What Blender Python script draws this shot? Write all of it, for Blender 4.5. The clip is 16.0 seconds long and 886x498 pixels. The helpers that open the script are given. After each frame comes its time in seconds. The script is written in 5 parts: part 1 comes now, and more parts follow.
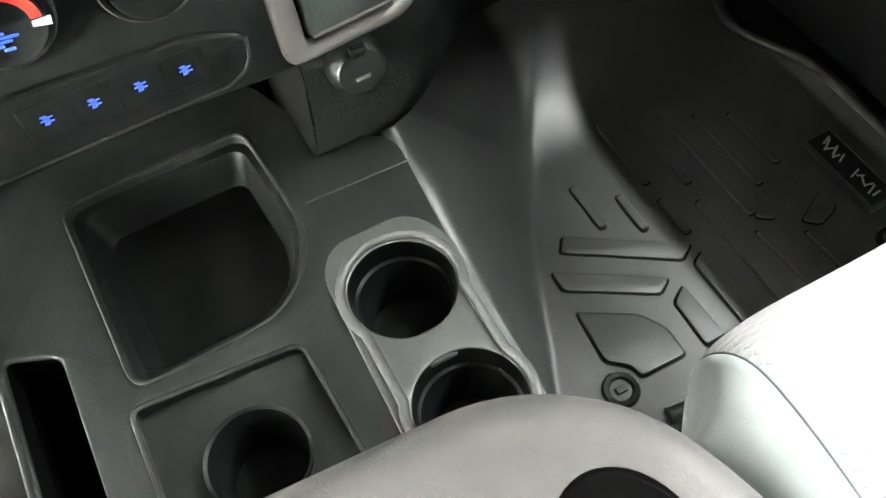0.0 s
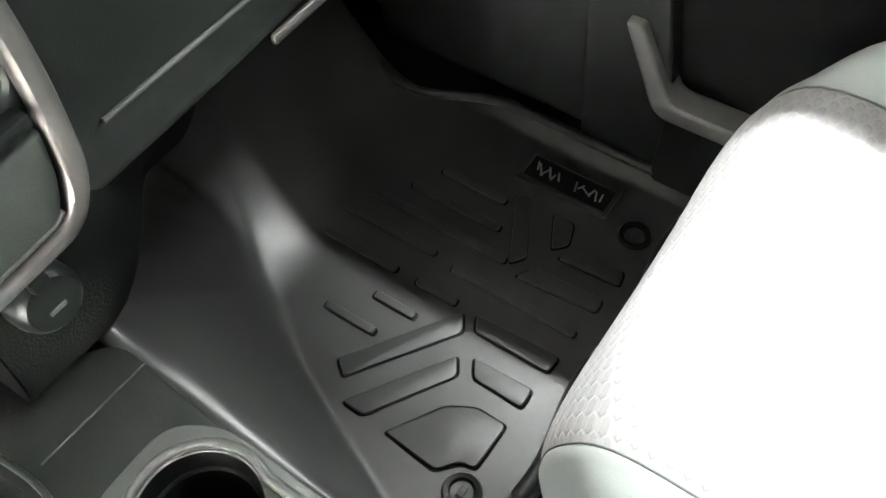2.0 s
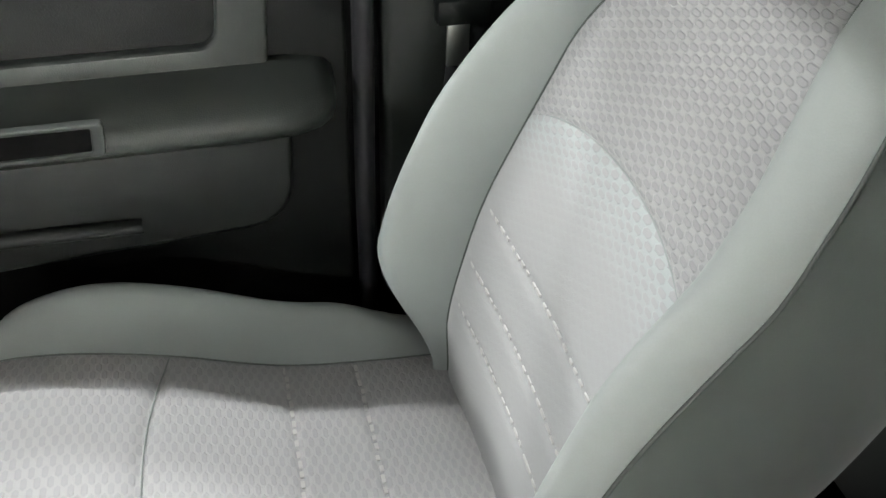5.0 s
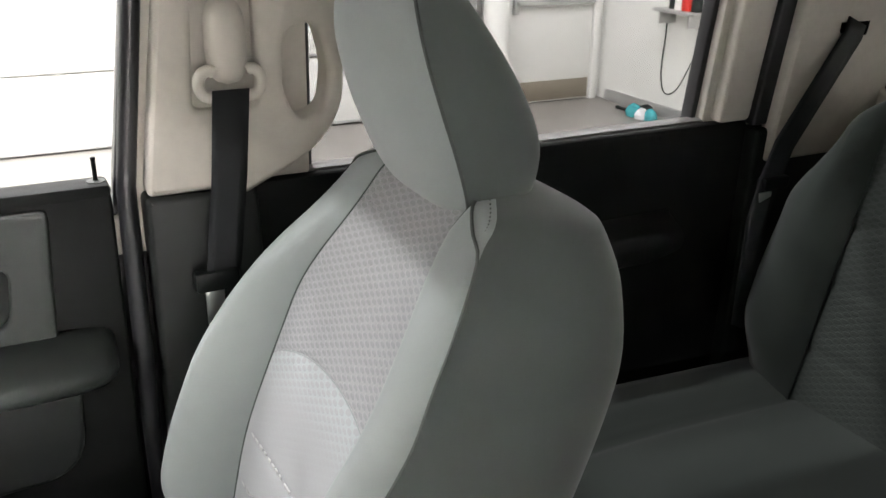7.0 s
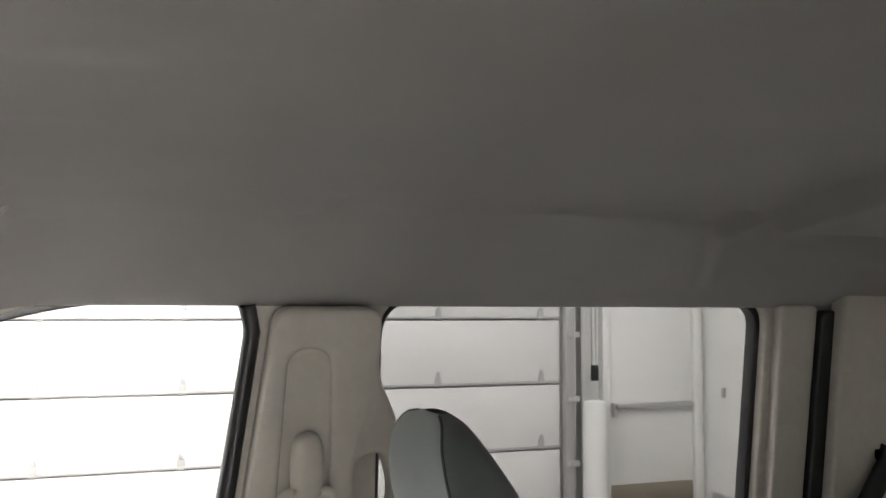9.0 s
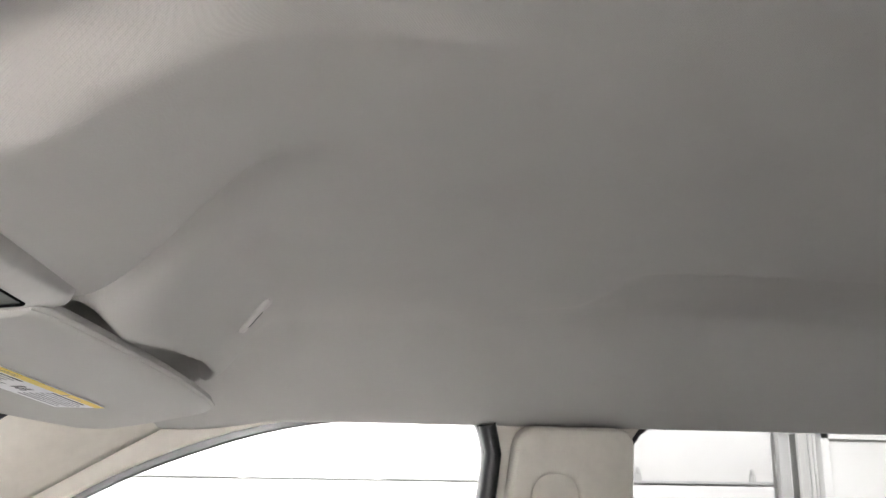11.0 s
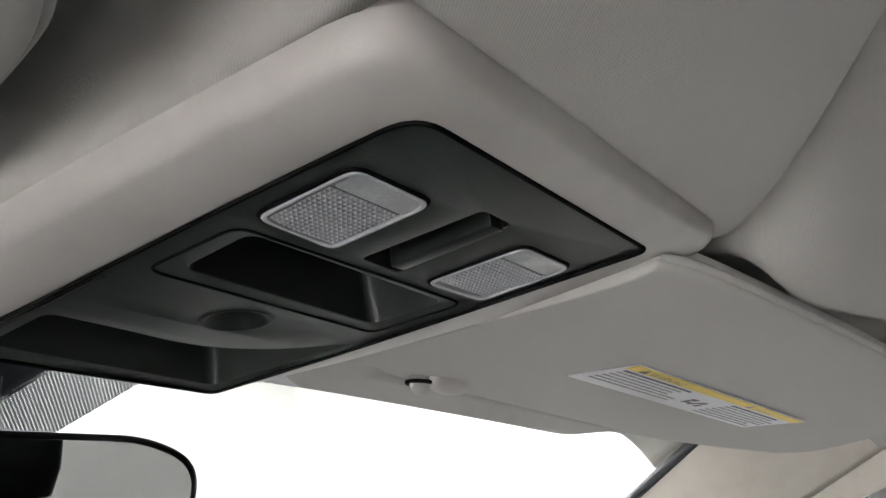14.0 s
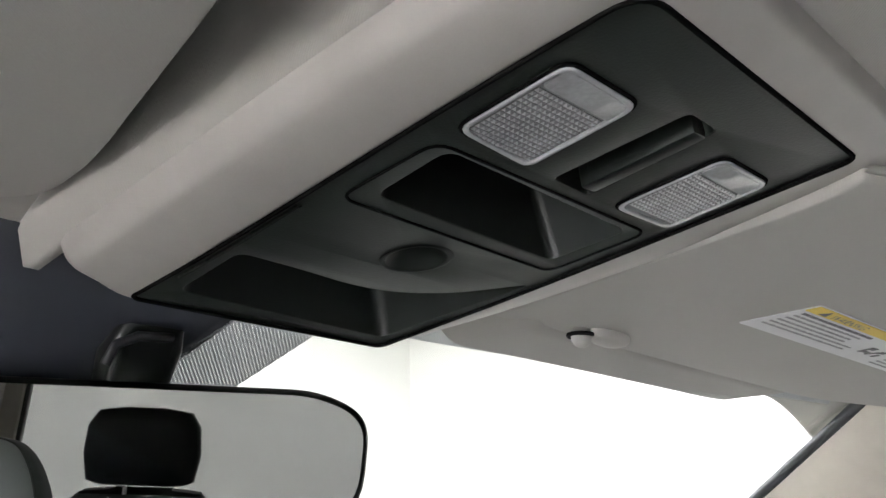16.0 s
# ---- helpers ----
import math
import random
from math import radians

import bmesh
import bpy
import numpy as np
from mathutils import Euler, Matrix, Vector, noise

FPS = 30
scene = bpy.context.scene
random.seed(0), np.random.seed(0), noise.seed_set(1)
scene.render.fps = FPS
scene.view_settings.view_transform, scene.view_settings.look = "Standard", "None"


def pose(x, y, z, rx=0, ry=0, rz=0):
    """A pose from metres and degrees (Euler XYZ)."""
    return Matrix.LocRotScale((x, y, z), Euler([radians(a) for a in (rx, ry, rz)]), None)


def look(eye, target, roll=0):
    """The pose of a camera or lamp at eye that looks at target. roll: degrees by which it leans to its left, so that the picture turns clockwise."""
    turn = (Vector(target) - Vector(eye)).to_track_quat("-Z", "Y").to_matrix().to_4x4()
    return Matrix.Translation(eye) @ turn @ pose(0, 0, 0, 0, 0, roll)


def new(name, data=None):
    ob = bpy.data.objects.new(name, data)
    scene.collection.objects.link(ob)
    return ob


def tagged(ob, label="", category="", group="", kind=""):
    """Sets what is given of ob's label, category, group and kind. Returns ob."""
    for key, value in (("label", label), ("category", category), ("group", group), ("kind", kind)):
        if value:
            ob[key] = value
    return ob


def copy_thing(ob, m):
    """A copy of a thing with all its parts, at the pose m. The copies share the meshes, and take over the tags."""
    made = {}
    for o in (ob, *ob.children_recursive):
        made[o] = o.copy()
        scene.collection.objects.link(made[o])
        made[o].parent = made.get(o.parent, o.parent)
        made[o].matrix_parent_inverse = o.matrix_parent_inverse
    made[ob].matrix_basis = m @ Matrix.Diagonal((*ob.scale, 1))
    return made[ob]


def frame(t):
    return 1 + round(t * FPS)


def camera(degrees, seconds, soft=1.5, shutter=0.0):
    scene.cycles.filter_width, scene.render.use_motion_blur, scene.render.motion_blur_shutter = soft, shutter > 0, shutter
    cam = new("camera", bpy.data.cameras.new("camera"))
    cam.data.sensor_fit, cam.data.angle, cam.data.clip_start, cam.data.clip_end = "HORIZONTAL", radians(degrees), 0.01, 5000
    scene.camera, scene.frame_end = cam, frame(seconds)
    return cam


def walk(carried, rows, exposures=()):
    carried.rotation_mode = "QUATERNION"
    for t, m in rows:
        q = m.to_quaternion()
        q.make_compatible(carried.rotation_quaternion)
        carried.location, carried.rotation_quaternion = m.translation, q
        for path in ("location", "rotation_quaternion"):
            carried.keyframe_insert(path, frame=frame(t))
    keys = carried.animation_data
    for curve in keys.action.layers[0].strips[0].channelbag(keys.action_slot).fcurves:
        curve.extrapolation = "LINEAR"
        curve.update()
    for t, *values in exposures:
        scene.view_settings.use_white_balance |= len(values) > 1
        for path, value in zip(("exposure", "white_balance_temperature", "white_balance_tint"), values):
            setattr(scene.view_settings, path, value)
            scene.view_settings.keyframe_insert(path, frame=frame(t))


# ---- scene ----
cam = camera(54.6, 16.0)
PATH = [
    (0, (0.017, 0.399, 0.875), (0.423, 1.357, -0.833), -6.5),
    (0.5, (0.07, 0.436, 0.873), (0.696, 1.342, -0.796), -5.2),
    (1, (0.081, 0.488, 0.856), (0.86, 1.31, -0.793), -3.6),
    (1.5, (0.069, 0.523, 0.835), (0.949, 1.235, -0.813), -1.8),
    (2, (0.063, 0.484, 0.843), (0.996, 1.132, -0.803), -1.5),
    (2.5, (0.033, 0.43, 0.899), (1.068, 0.933, -0.737), -2.5),
    (3, (0.02, 0.36, 0.932), (1.145, 0.655, -0.695), -2.4),
    (3.5, (0.011, 0.308, 0.972), (1.156, 0.383, -0.666), -0.6),
    (4, (-0.004, 0.257, 0.992), (1.241, 0.185, -0.572), -0.3),
    (4.5, (-0.03, 0.245, 1.02), (1.297, -0.039, -0.45), 2.0),
    (5, (-0.079, 0.203, 1.042), (1.398, -0.214, -0.24), 1.9),
    (5.2, (-0.088, 0.183, 1.047), (1.426, -0.278, -0.176), 1.6),
    (7.3, (-0.406, 0.171, 1.146), (1.266, -0.712, 0.494), 0.5),
    (7.5, (-0.443, 0.176, 1.155), (1.25, -0.721, 0.583), 0.4),
    (8, (-0.533, 0.188, 1.2), (1.249, -0.684, 0.951), -0.1),
    (8.5, (-0.577, 0.167, 1.215), (1.285, -0.564, 1.223), -0.3),
    (8.7, (-0.58, 0.164, 1.219), (1.292, -0.538, 1.288), -0.2),
    (10.8, (-0.462, 0.252, 1.15), (1.44, -0.115, 1.649), 1.0),
    (11, (-0.462, 0.24, 1.145), (1.454, -0.011, 1.66), 0.9),
    (11.5, (-0.467, 0.233, 1.139), (1.454, 0.28, 1.694), -0.1),
    (12, (-0.427, 0.254, 1.137), (1.459, 0.594, 1.708), -0.4),
    (12.5, (-0.361, 0.284, 1.143), (1.444, 0.916, 1.727), -0.5),
    (13, (-0.31, 0.292, 1.144), (1.398, 1.15, 1.733), -0.5),
    (13.5, (-0.263, 0.293, 1.138), (1.347, 1.316, 1.739), -0.3),
    (14, (-0.247, 0.295, 1.137), (1.3, 1.404, 1.751), -1.4),
    (14.5, (-0.238, 0.298, 1.135), (1.273, 1.454, 1.752), -2.2),
    (15, (-0.237, 0.288, 1.133), (1.251, 1.475, 1.746), -2.4),
    (15.5, (-0.235, 0.303, 1.126), (1.208, 1.547, 1.735), -2.0),
    (16, (-0.255, 0.331, 1.115), (1.138, 1.632, 1.722), -1.6),
]
EXPOSE = [(0, 2.4, 6500, 8), (0.5, 2.55, 6500, 8), (1.5, 2.5, 6500, 8), (2.0, 2.25, 6500, 8), (2.7, 0.65, 6500, 8), (3.5, 0.16, 6500, 10), (5.2, 0.44, 6550, 10), (7.5, 0.24, 6550, 16), (8.0, -0.25, 6550, 17), (8.7, -0.45, 6550, 16), (11, 0.55, 6350, 15), (12.0, -0.04, 6300, 15), (13.0, -0.24, 6250, 14), (14.5, 0.1, 6250, 13), (16, 0.05, 6250, 12)]
walk(cam, [(t, look(eye, target, roll)) for t, eye, target, roll in PATH], EXPOSE)

# ---- light: a closed white service bay, with unseen strip lamps added under its ceiling ----
world = bpy.data.worlds.new("world")
world.use_nodes = True
world.node_tree.nodes["Background"].inputs[0].default_value = (0.9, 0.95, 1.0, 1)
world.node_tree.nodes["Background"].inputs[1].default_value = 0.0
scene.world = world


def added_strip(x, y, z, sx, sy, watts, aim=None, spread=180):
    d = bpy.data.lights.new("added_strip", "AREA")
    d.shape, d.size, d.size_y, d.energy = "RECTANGLE", sx, sy, watts
    d.color = (1.0, 0.99, 0.985)
    d.spread = radians(spread)
    ob = new("added_strip", d)
    ob.matrix_world = look((x, y, z), aim or (x, y, z - 1))
    return ob


# All unseen and added; the two aimed ones wash the west wall for bounce.
LAMPS = [(1.89, 0.30, 3.25, 0.08, 2.0, 120), (2.60, 0.30, 3.25, 0.50, 2.0, 165), (4.3, 1.4, 3.25, 0.2, 6.4, 330), (-4.6, 2.2, 3.2, 0.3, 4.0, 1800, (-5.9, 2.2, 0.6)), (-4.2, -0.6, 3.2, 0.3, 4.0, 3600, (-5.9, -0.6, 0.4), 50), (0.0, 4.9, 3.25, 5.0, 0.3, 720), (3.6, -3.3, 3.25, 2.4, 0.2, 220)]
for row in LAMPS:
    added_strip(*row)

# ---- materials ----


class Nodes:
    """A material with a few shorthands for its nodes."""

    def __init__(self, name, colour=(0.5, 0.5, 0.5), rough=0.5, metal=0.0, spec=0.5):
        self.m = bpy.data.materials.new(name)
        self.m.use_nodes = True
        self.t = self.m.node_tree
        self.b = self.t.nodes["Principled BSDF"]
        self.set("Base Color", (*colour, 1))
        self.set("Roughness", rough)
        self.set("Metallic", metal)
        self.set("Specular IOR Level", spec)

    def set(self, key, value):
        if isinstance(value, bpy.types.NodeSocket):
            self.t.links.new(value, self.b.inputs[key])
        else:
            self.b.inputs[key].default_value = value
        return self

    def node(self, kind, **inputs):
        n = self.t.nodes.new(kind)
        for k, v in inputs.items():
            self.feed(n, k.replace("_", " "), v)
        return n

    def feed(self, n, k, v):
        sock = n.inputs[int(k[1:])] if k[0] == "i" and k[1:].isdigit() else n.inputs[k]
        if isinstance(v, bpy.types.NodeSocket):
            self.t.links.new(v, sock)
        else:
            sock.default_value = v

    def math(self, op, a, b=0.0, c=0.0):
        n = self.t.nodes.new("ShaderNodeMath")
        n.operation = op
        for i, v in enumerate((a, b, c)):
            self.feed(n, f"i{i}", v)
        return n.outputs[0]

    def coord(self, kind="Object"):
        return self.t.nodes.new("ShaderNodeTexCoord").outputs[kind]

    def noise(self, scale, detail=4, rough=0.55, vec=None):
        n = self.node("ShaderNodeTexNoise", Scale=scale, Detail=detail, Roughness=rough)
        self.feed(n, "Vector", vec or self.coord())
        return n.outputs["Fac"]

    def ramp(self, fac, stops):
        n = self.t.nodes.new("ShaderNodeValToRGB")
        self.feed(n, "Fac", fac)
        e = n.color_ramp.elements
        while len(e) < len(stops):
            e.new(0.5)
        for el, (p, col) in zip(e, stops):
            el.position, el.color = p, (*col, 1)
        return n.outputs["Color"]

    def mix(self, fac, a, b):
        n = self.t.nodes.new("ShaderNodeMix")
        n.data_type = "RGBA"
        self.feed(n, "i0", fac)
        for k, v in (("i6", a), ("i7", b)):
            self.feed(n, k, (*v, 1) if isinstance(v, tuple) and len(v) == 3 else v)
        return n.outputs[2]

    def bump(self, height, strength=0.3, dist=0.001, prev=None):
        n = self.node("ShaderNodeBump", Strength=strength, Distance=dist, Height=height)
        if prev:
            self.feed(n, "Normal", prev)
        self.set("Normal", n.outputs["Normal"])
        return n.outputs["Normal"]

    def vary(self, colour, amount=0.12, scale=6.0):
        """Colour with soft stains at two scales."""
        lo, hi = tuple(c * (1 - amount) for c in colour), tuple(min(1, c * (1 + amount)) for c in colour)
        a, b = self.noise(scale, 5), self.noise(scale * 9, 3)
        f = self.math("ADD", self.math("MULTIPLY", a, 0.7), self.math("MULTIPLY", b, 0.3))
        self.set("Base Color", self.ramp(f, [(0.3, lo), (0.7, hi)]))
        return self


def grained(name, colour, rough=0.5, grain=900.0, depth=0.25, spec=0.5, amount=0.12):
    """Moulded plastic with a leather grain."""
    m = Nodes(name, colour, rough, 0, spec).vary(colour, amount)
    v = m.node("ShaderNodeTexVoronoi", Scale=grain)
    m.feed(v, "Vector", m.coord())
    m.bump(v.outputs["Distance"], depth, 0.0004)
    r = m.noise(14, 4)
    m.set("Roughness", m.math("ADD", m.math("MULTIPLY", r, 0.2), rough - 0.1))
    return m.m


def woven(name, colour, pitch=0.0016, depth=0.35, rough=0.9, amount=0.08, mottled=0.0, thread=0.0, fuzz=0.25):
    """Cloth: a fine weave from crossed waves."""
    m = Nodes(name, colour, rough, 0, 0.15)
    c = m.node("ShaderNodeSeparateXYZ", Vector=m.coord())
    k = 2 * math.pi / pitch
    s = m.math("ADD", c.outputs[0], m.math("MULTIPLY", c.outputs[2], 0.35))
    t = m.math("ADD", c.outputs[1], m.math("MULTIPLY", c.outputs[2], 0.94))
    w = m.math("MULTIPLY", m.math("SINE", m.math("MULTIPLY", s, k)), m.math("SINE", m.math("MULTIPLY", t, k)))
    fine = m.noise(700, 2)
    w = m.math("MULTIPLY", w, m.math("ADD", m.math("MULTIPLY", m.noise(120, 2), 0.8), 0.35))
    h = m.math("ADD", m.math("MULTIPLY", w, thread), m.math("MULTIPLY", fine, 0.9))
    m.bump(h, depth, 0.0004)
    lo, hi = tuple(v * (1 - amount - mottled) for v in colour), tuple(v * (1 + amount) for v in colour)
    big = m.noise(5, 5)
    f = m.math("ADD", m.math("MULTIPLY", big, 0.8), m.math("MULTIPLY", fine, 0.2))
    m.set("Base Color", m.ramp(f, [(0.3, lo), (0.7, hi)]))
    m.set("Sheen Weight", fuzz)
    return m.m


def honeycomb(name, base, tip, cell=(0.0119, 0.0247), depth=0.8, fade=None):
    """Seat cloth: long flat hexagons in a lighter raised net; runs on the mesh's UV map in metres; may fade below a bowed line."""
    m = Nodes(name, base, 0.8, 0, 0.25)
    uv = m.node("ShaderNodeSeparateXYZ", Vector=m.coord("UV"))
    u, v = m.math("DIVIDE", uv.outputs[1], cell[0]), m.math("DIVIDE", uv.outputs[0], cell[1])

    def cellular(du, dv):
        a = m.math("ABSOLUTE", m.math("SUBTRACT", m.math("FRACT", m.math("ADD", u, du)), 0.5))
        b = m.math("ABSOLUTE", m.math("SUBTRACT", m.math("FRACT", m.math("ADD", v, dv)), 0.5))
        return m.math("MAXIMUM", m.math("DIVIDE", a, 0.25), m.math("ADD", m.math("DIVIDE", b, 0.31), m.math("MULTIPLY", a, 1.5)))

    d = m.math("MINIMUM", cellular(0.0, 0.0), cellular(0.5, 0.5))
    n = m.t.nodes.new("ShaderNodeMapRange")
    n.interpolation_type = "SMOOTHSTEP"
    for k, val in (("Value", d), ("From Min", 0.84), ("From Max", 1.10), ("To Min", 0.0), ("To Max", 1.0)):
        m.feed(n, k, val)
    h = n.outputs[0]
    if fade:
        bow = m.math("MULTIPLY", m.math("MULTIPLY", uv.outputs[0], uv.outputs[0]), fade[1])
        below = m.math("SUBTRACT", m.math("SUBTRACT", fade[0], bow), uv.outputs[1])
        keep = m.math("SUBTRACT", 1.0, m.math("DIVIDE", below, fade[2]))
        h = m.math("MULTIPLY", h, m.math("MAXIMUM", 0.10, m.math("MINIMUM", 1.0, keep)))
    fine, rib = m.noise(900, 2), m.math("SINE", m.math("MULTIPLY", uv.outputs[1], 2 * math.pi / 0.0012))
    grain = m.math("ADD", m.math("MULTIPLY", fine, 0.25), m.math("MULTIPLY", rib, 0.05))
    m.bump(m.math("ADD", h, grain), depth, 0.0011)
    big = m.noise(6, 4)
    f = m.math("ADD", m.math("MULTIPLY", h, 0.8), m.math("MULTIPLY", big, 0.2))
    m.set("Base Color", m.mix(f, base, tip))
    m.set("Sheen Weight", 0.2)
    return m.m


def plain(name, colour, rough=0.5, metal=0.0, spec=0.5, amount=0.08, scale=8.0):
    return Nodes(name, colour, rough, metal, spec).vary(colour, amount, scale).m


def glass_mat(name, tint):
    """A thin pane: light goes straight through, coloured by the tint, with a faint mirror on top."""
    m = Nodes(name, tint, 0.0)
    clear, gloss = m.node("ShaderNodeBsdfTransparent", Color=(*tint, 1)), m.node("ShaderNodeBsdfGlossy", Roughness=0.0)
    facing = m.node("ShaderNodeLayerWeight", Blend=0.5).outputs["Facing"]
    sheen = m.math("ADD", m.math("MULTIPLY", m.math("POWER", facing, 5.0), 0.5), 0.02)
    mix = m.node("ShaderNodeMixShader", i0=sheen, i1=clear.outputs[0], i2=gloss.outputs[0])
    m.t.links.new(mix.outputs[0], m.t.nodes["Material Output"].inputs["Surface"])
    return m.m


def glowing(name, colour, power):
    m = Nodes(name, (0.02, 0.02, 0.02), 0.5)
    m.set("Emission Color", (*colour, 1))
    m.set("Emission Strength", power)
    return m.m


CLOTH = woven("grey_seat_cloth", (0.275, 0.300, 0.293), 0.0014, 0.25)
CLOTH_SIDE = woven("dark_grey_seat_cloth", (0.074, 0.086, 0.080), 0.0014, 0.25)
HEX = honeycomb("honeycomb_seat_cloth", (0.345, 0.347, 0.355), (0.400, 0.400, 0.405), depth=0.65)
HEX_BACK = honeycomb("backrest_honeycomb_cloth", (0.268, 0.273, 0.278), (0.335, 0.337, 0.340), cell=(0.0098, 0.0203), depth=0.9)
HEX_SOFT = honeycomb("smooth_seat_cloth", (0.332, 0.333, 0.337), (0.375, 0.415, 0.42), cell=(0.0098, 0.0203), depth=0.6, fade=(0.405, 0.92, 0.075))
PIPING = plain("grey_piping", (0.055, 0.062, 0.058), 0.8)
SEAT_SEAM = plain("grey_seam_thread", (0.14, 0.15, 0.145), 0.9)
THREAD = plain("pale_thread", (0.49, 0.49, 0.48), 0.8)
SEAM = plain("dark_seam", (0.05, 0.055, 0.055), 0.9)
LINER = woven("headliner_cloth", (0.375, 0.363, 0.345), 0.0013, 0.5, 0.95, 0.05, thread=0.36, fuzz=0.1)
VISOR_CLOTH = woven("visor_cloth", (0.375, 0.363, 0.345), 0.0011, 0.3, 0.95, 0.05, thread=0.10, fuzz=0.1)
BEIGE = grained("beige_plastic", (0.52, 0.485, 0.43), 0.55, 700, 0.1)
FRAME_BEIGE = grained("warm_grey_plastic", (0.38, 0.363, 0.348), 0.45, 900, 0.08)
BLACK = grained("black_grained_plastic", (0.013, 0.0155, 0.014), 0.5, 620, 0.35, 0.2)
PANEL_BLACK = grained("overhead_black_plastic", (0.0135, 0.0165, 0.0148), 0.42, 900, 0.12, 0.2)
BLACK_GLOSS = grained("black_gloss_plastic", (0.005, 0.006, 0.0055), 0.22, 1200, 0.03, 0.3)
BLACK_SMOOTH = grained("black_smooth_plastic", (0.006, 0.007, 0.0066), 0.36, 1200, 0.08, 0.10)
DARK = grained("dark_grey_plastic", (0.019, 0.023, 0.021), 0.46, 620, 0.3, 0.3)
DOOR_GREY = grained("door_grey_plastic", (0.024, 0.027, 0.025), 0.44, 620, 0.3, 0.18)
DOOR_DARK = grained("door_dark_panel", (0.012, 0.0135, 0.0125), 0.46, 620, 0.3, 0.25)
# Black door plastic, darkened further so the colour holds shade.
DOOR_SHADE = grained("door_shade_black", (0.0065, 0.007, 0.0066), 0.6, 620, 0.3, 0.12)
CONSOLE = grained("satin_console_plastic", (0.017, 0.0188, 0.0175), 0.38, 620, 0.25, 0.26)
SILVER = plain("satin_silver_trim", (0.062, 0.060, 0.058), 0.40, 0.3)
RUBBER = grained("black_rubber_mat", (0.024, 0.0245, 0.0238), 0.40, 1500, 0.15, 0.42)
TUNNEL = grained("charcoal_tunnel_carpet", (0.006, 0.0068, 0.0063), 0.85, 420, 1.0, 0.04, 0.3)
CARPET = woven("black_carpet", (0.012, 0.0125, 0.012), 0.003, 1.0, 1.0, 0.3, fuzz=0.0)
SEAL = plain("black_rubber_seal", (0.012, 0.012, 0.014), 0.4)
# Near-black with the shade of hollows and gaps put into the colour.
RECESS_SHADE = plain("recess_shade_black", (0.0025, 0.0025, 0.0025), 0.8, 0.0, 0.02)
LEATHER = grained("grey_grained_vinyl", (0.125, 0.122, 0.118), 0.42, 520, 0.45)
WEB = woven("black_belt_webbing", (0.016, 0.017, 0.018), 0.0022, 0.8, 0.6, fuzz=0.0)
STEEL = plain("brushed_steel", (0.55, 0.55, 0.54), 0.3, 1.0)
GLASS = glass_mat("window_glass", (0.95, 0.965, 0.96))
PRIVACY = glass_mat("tinted_glass", (0.55, 0.555, 0.555))
MIRROR = Nodes("mirror_silver", (0.62, 0.63, 0.62), 0.01, 1.0).m
WHITE_WALL = plain("white_wall_paint", (0.80, 0.80, 0.77), 0.7, 0, 0.3, 0.03, 1.5)
GREY_WALL = plain("grey_wall_paint", (0.34, 0.34, 0.33), 0.7, 0, 0.3, 0.05, 1.5)
DOOR_WHITE = plain("white_door_paint", (0.78, 0.78, 0.75), 0.45, 0, 0.4, 0.03, 2)
FLOOR_GREY = plain("sealed_concrete", (0.27, 0.255, 0.235), 0.35, 0, 0.5, 0.15, 1.2)
BRONZE = plain("kick_plate_metal", (0.33, 0.29, 0.23), 0.4, 0.6)
SILL_GLINT = grained("sill_glint_grey", (0.16, 0.155, 0.148), 0.4, 700, 0.1)
LIP_GREY = grained("grey_lip_plastic", (0.11, 0.108, 0.105), 0.4, 700, 0.1)
GALV = plain("galvanised_steel", (0.50, 0.50, 0.49), 0.45, 0.5)
TEAL = plain("teal_fabric", (0.05, 0.35, 0.38), 0.8)
PAPER = plain("white_label_paper", (0.72, 0.72, 0.74), 0.5, 0, 0.4, 0.02)
YELLOW = plain("warning_yellow", (0.75, 0.55, 0.06), 0.5)
GREY_INK = plain("pale_label_ink", (0.30, 0.30, 0.31), 0.6)
INK = plain("label_ink", (0.12, 0.12, 0.13), 0.6)
BLUE_GLOW = glowing("blue_button_glow", (0.06, 0.16, 1.0), 0.32)
RED = plain("red_dial_mark", (0.6, 0.03, 0.02), 0.4)


def dotted():
    """Printed dots on glass, with clear gaps between."""
    m = Nodes("dotted_glass_band", (0.42, 0.45, 0.48), 0.5)
    c = m.node("ShaderNodeSeparateXYZ", Vector=m.coord())
    k = 2 * math.pi / 0.0026
    a, b = m.math("ADD", c.outputs[0], c.outputs[1]), m.math("SUBTRACT", c.outputs[0], c.outputs[1])
    w = m.math("ADD", m.math("SINE", m.math("MULTIPLY", a, k)), m.math("SINE", m.math("MULTIPLY", b, k)))
    m.set("Alpha", m.math("GREATER_THAN", w, -0.35))
    return m.m


FRIT_DOTS = dotted()
FRIT = plain("dark_glass_band", (0.022, 0.025, 0.034), 0.6)
REAR_CLOTH = woven("rear_seat_cloth", (0.036, 0.045, 0.040), 0.0014, 0.25)
REAR_HEX = honeycomb("rear_honeycomb_cloth", (0.050, 0.060, 0.054), (0.064, 0.075, 0.068), depth=0.4)

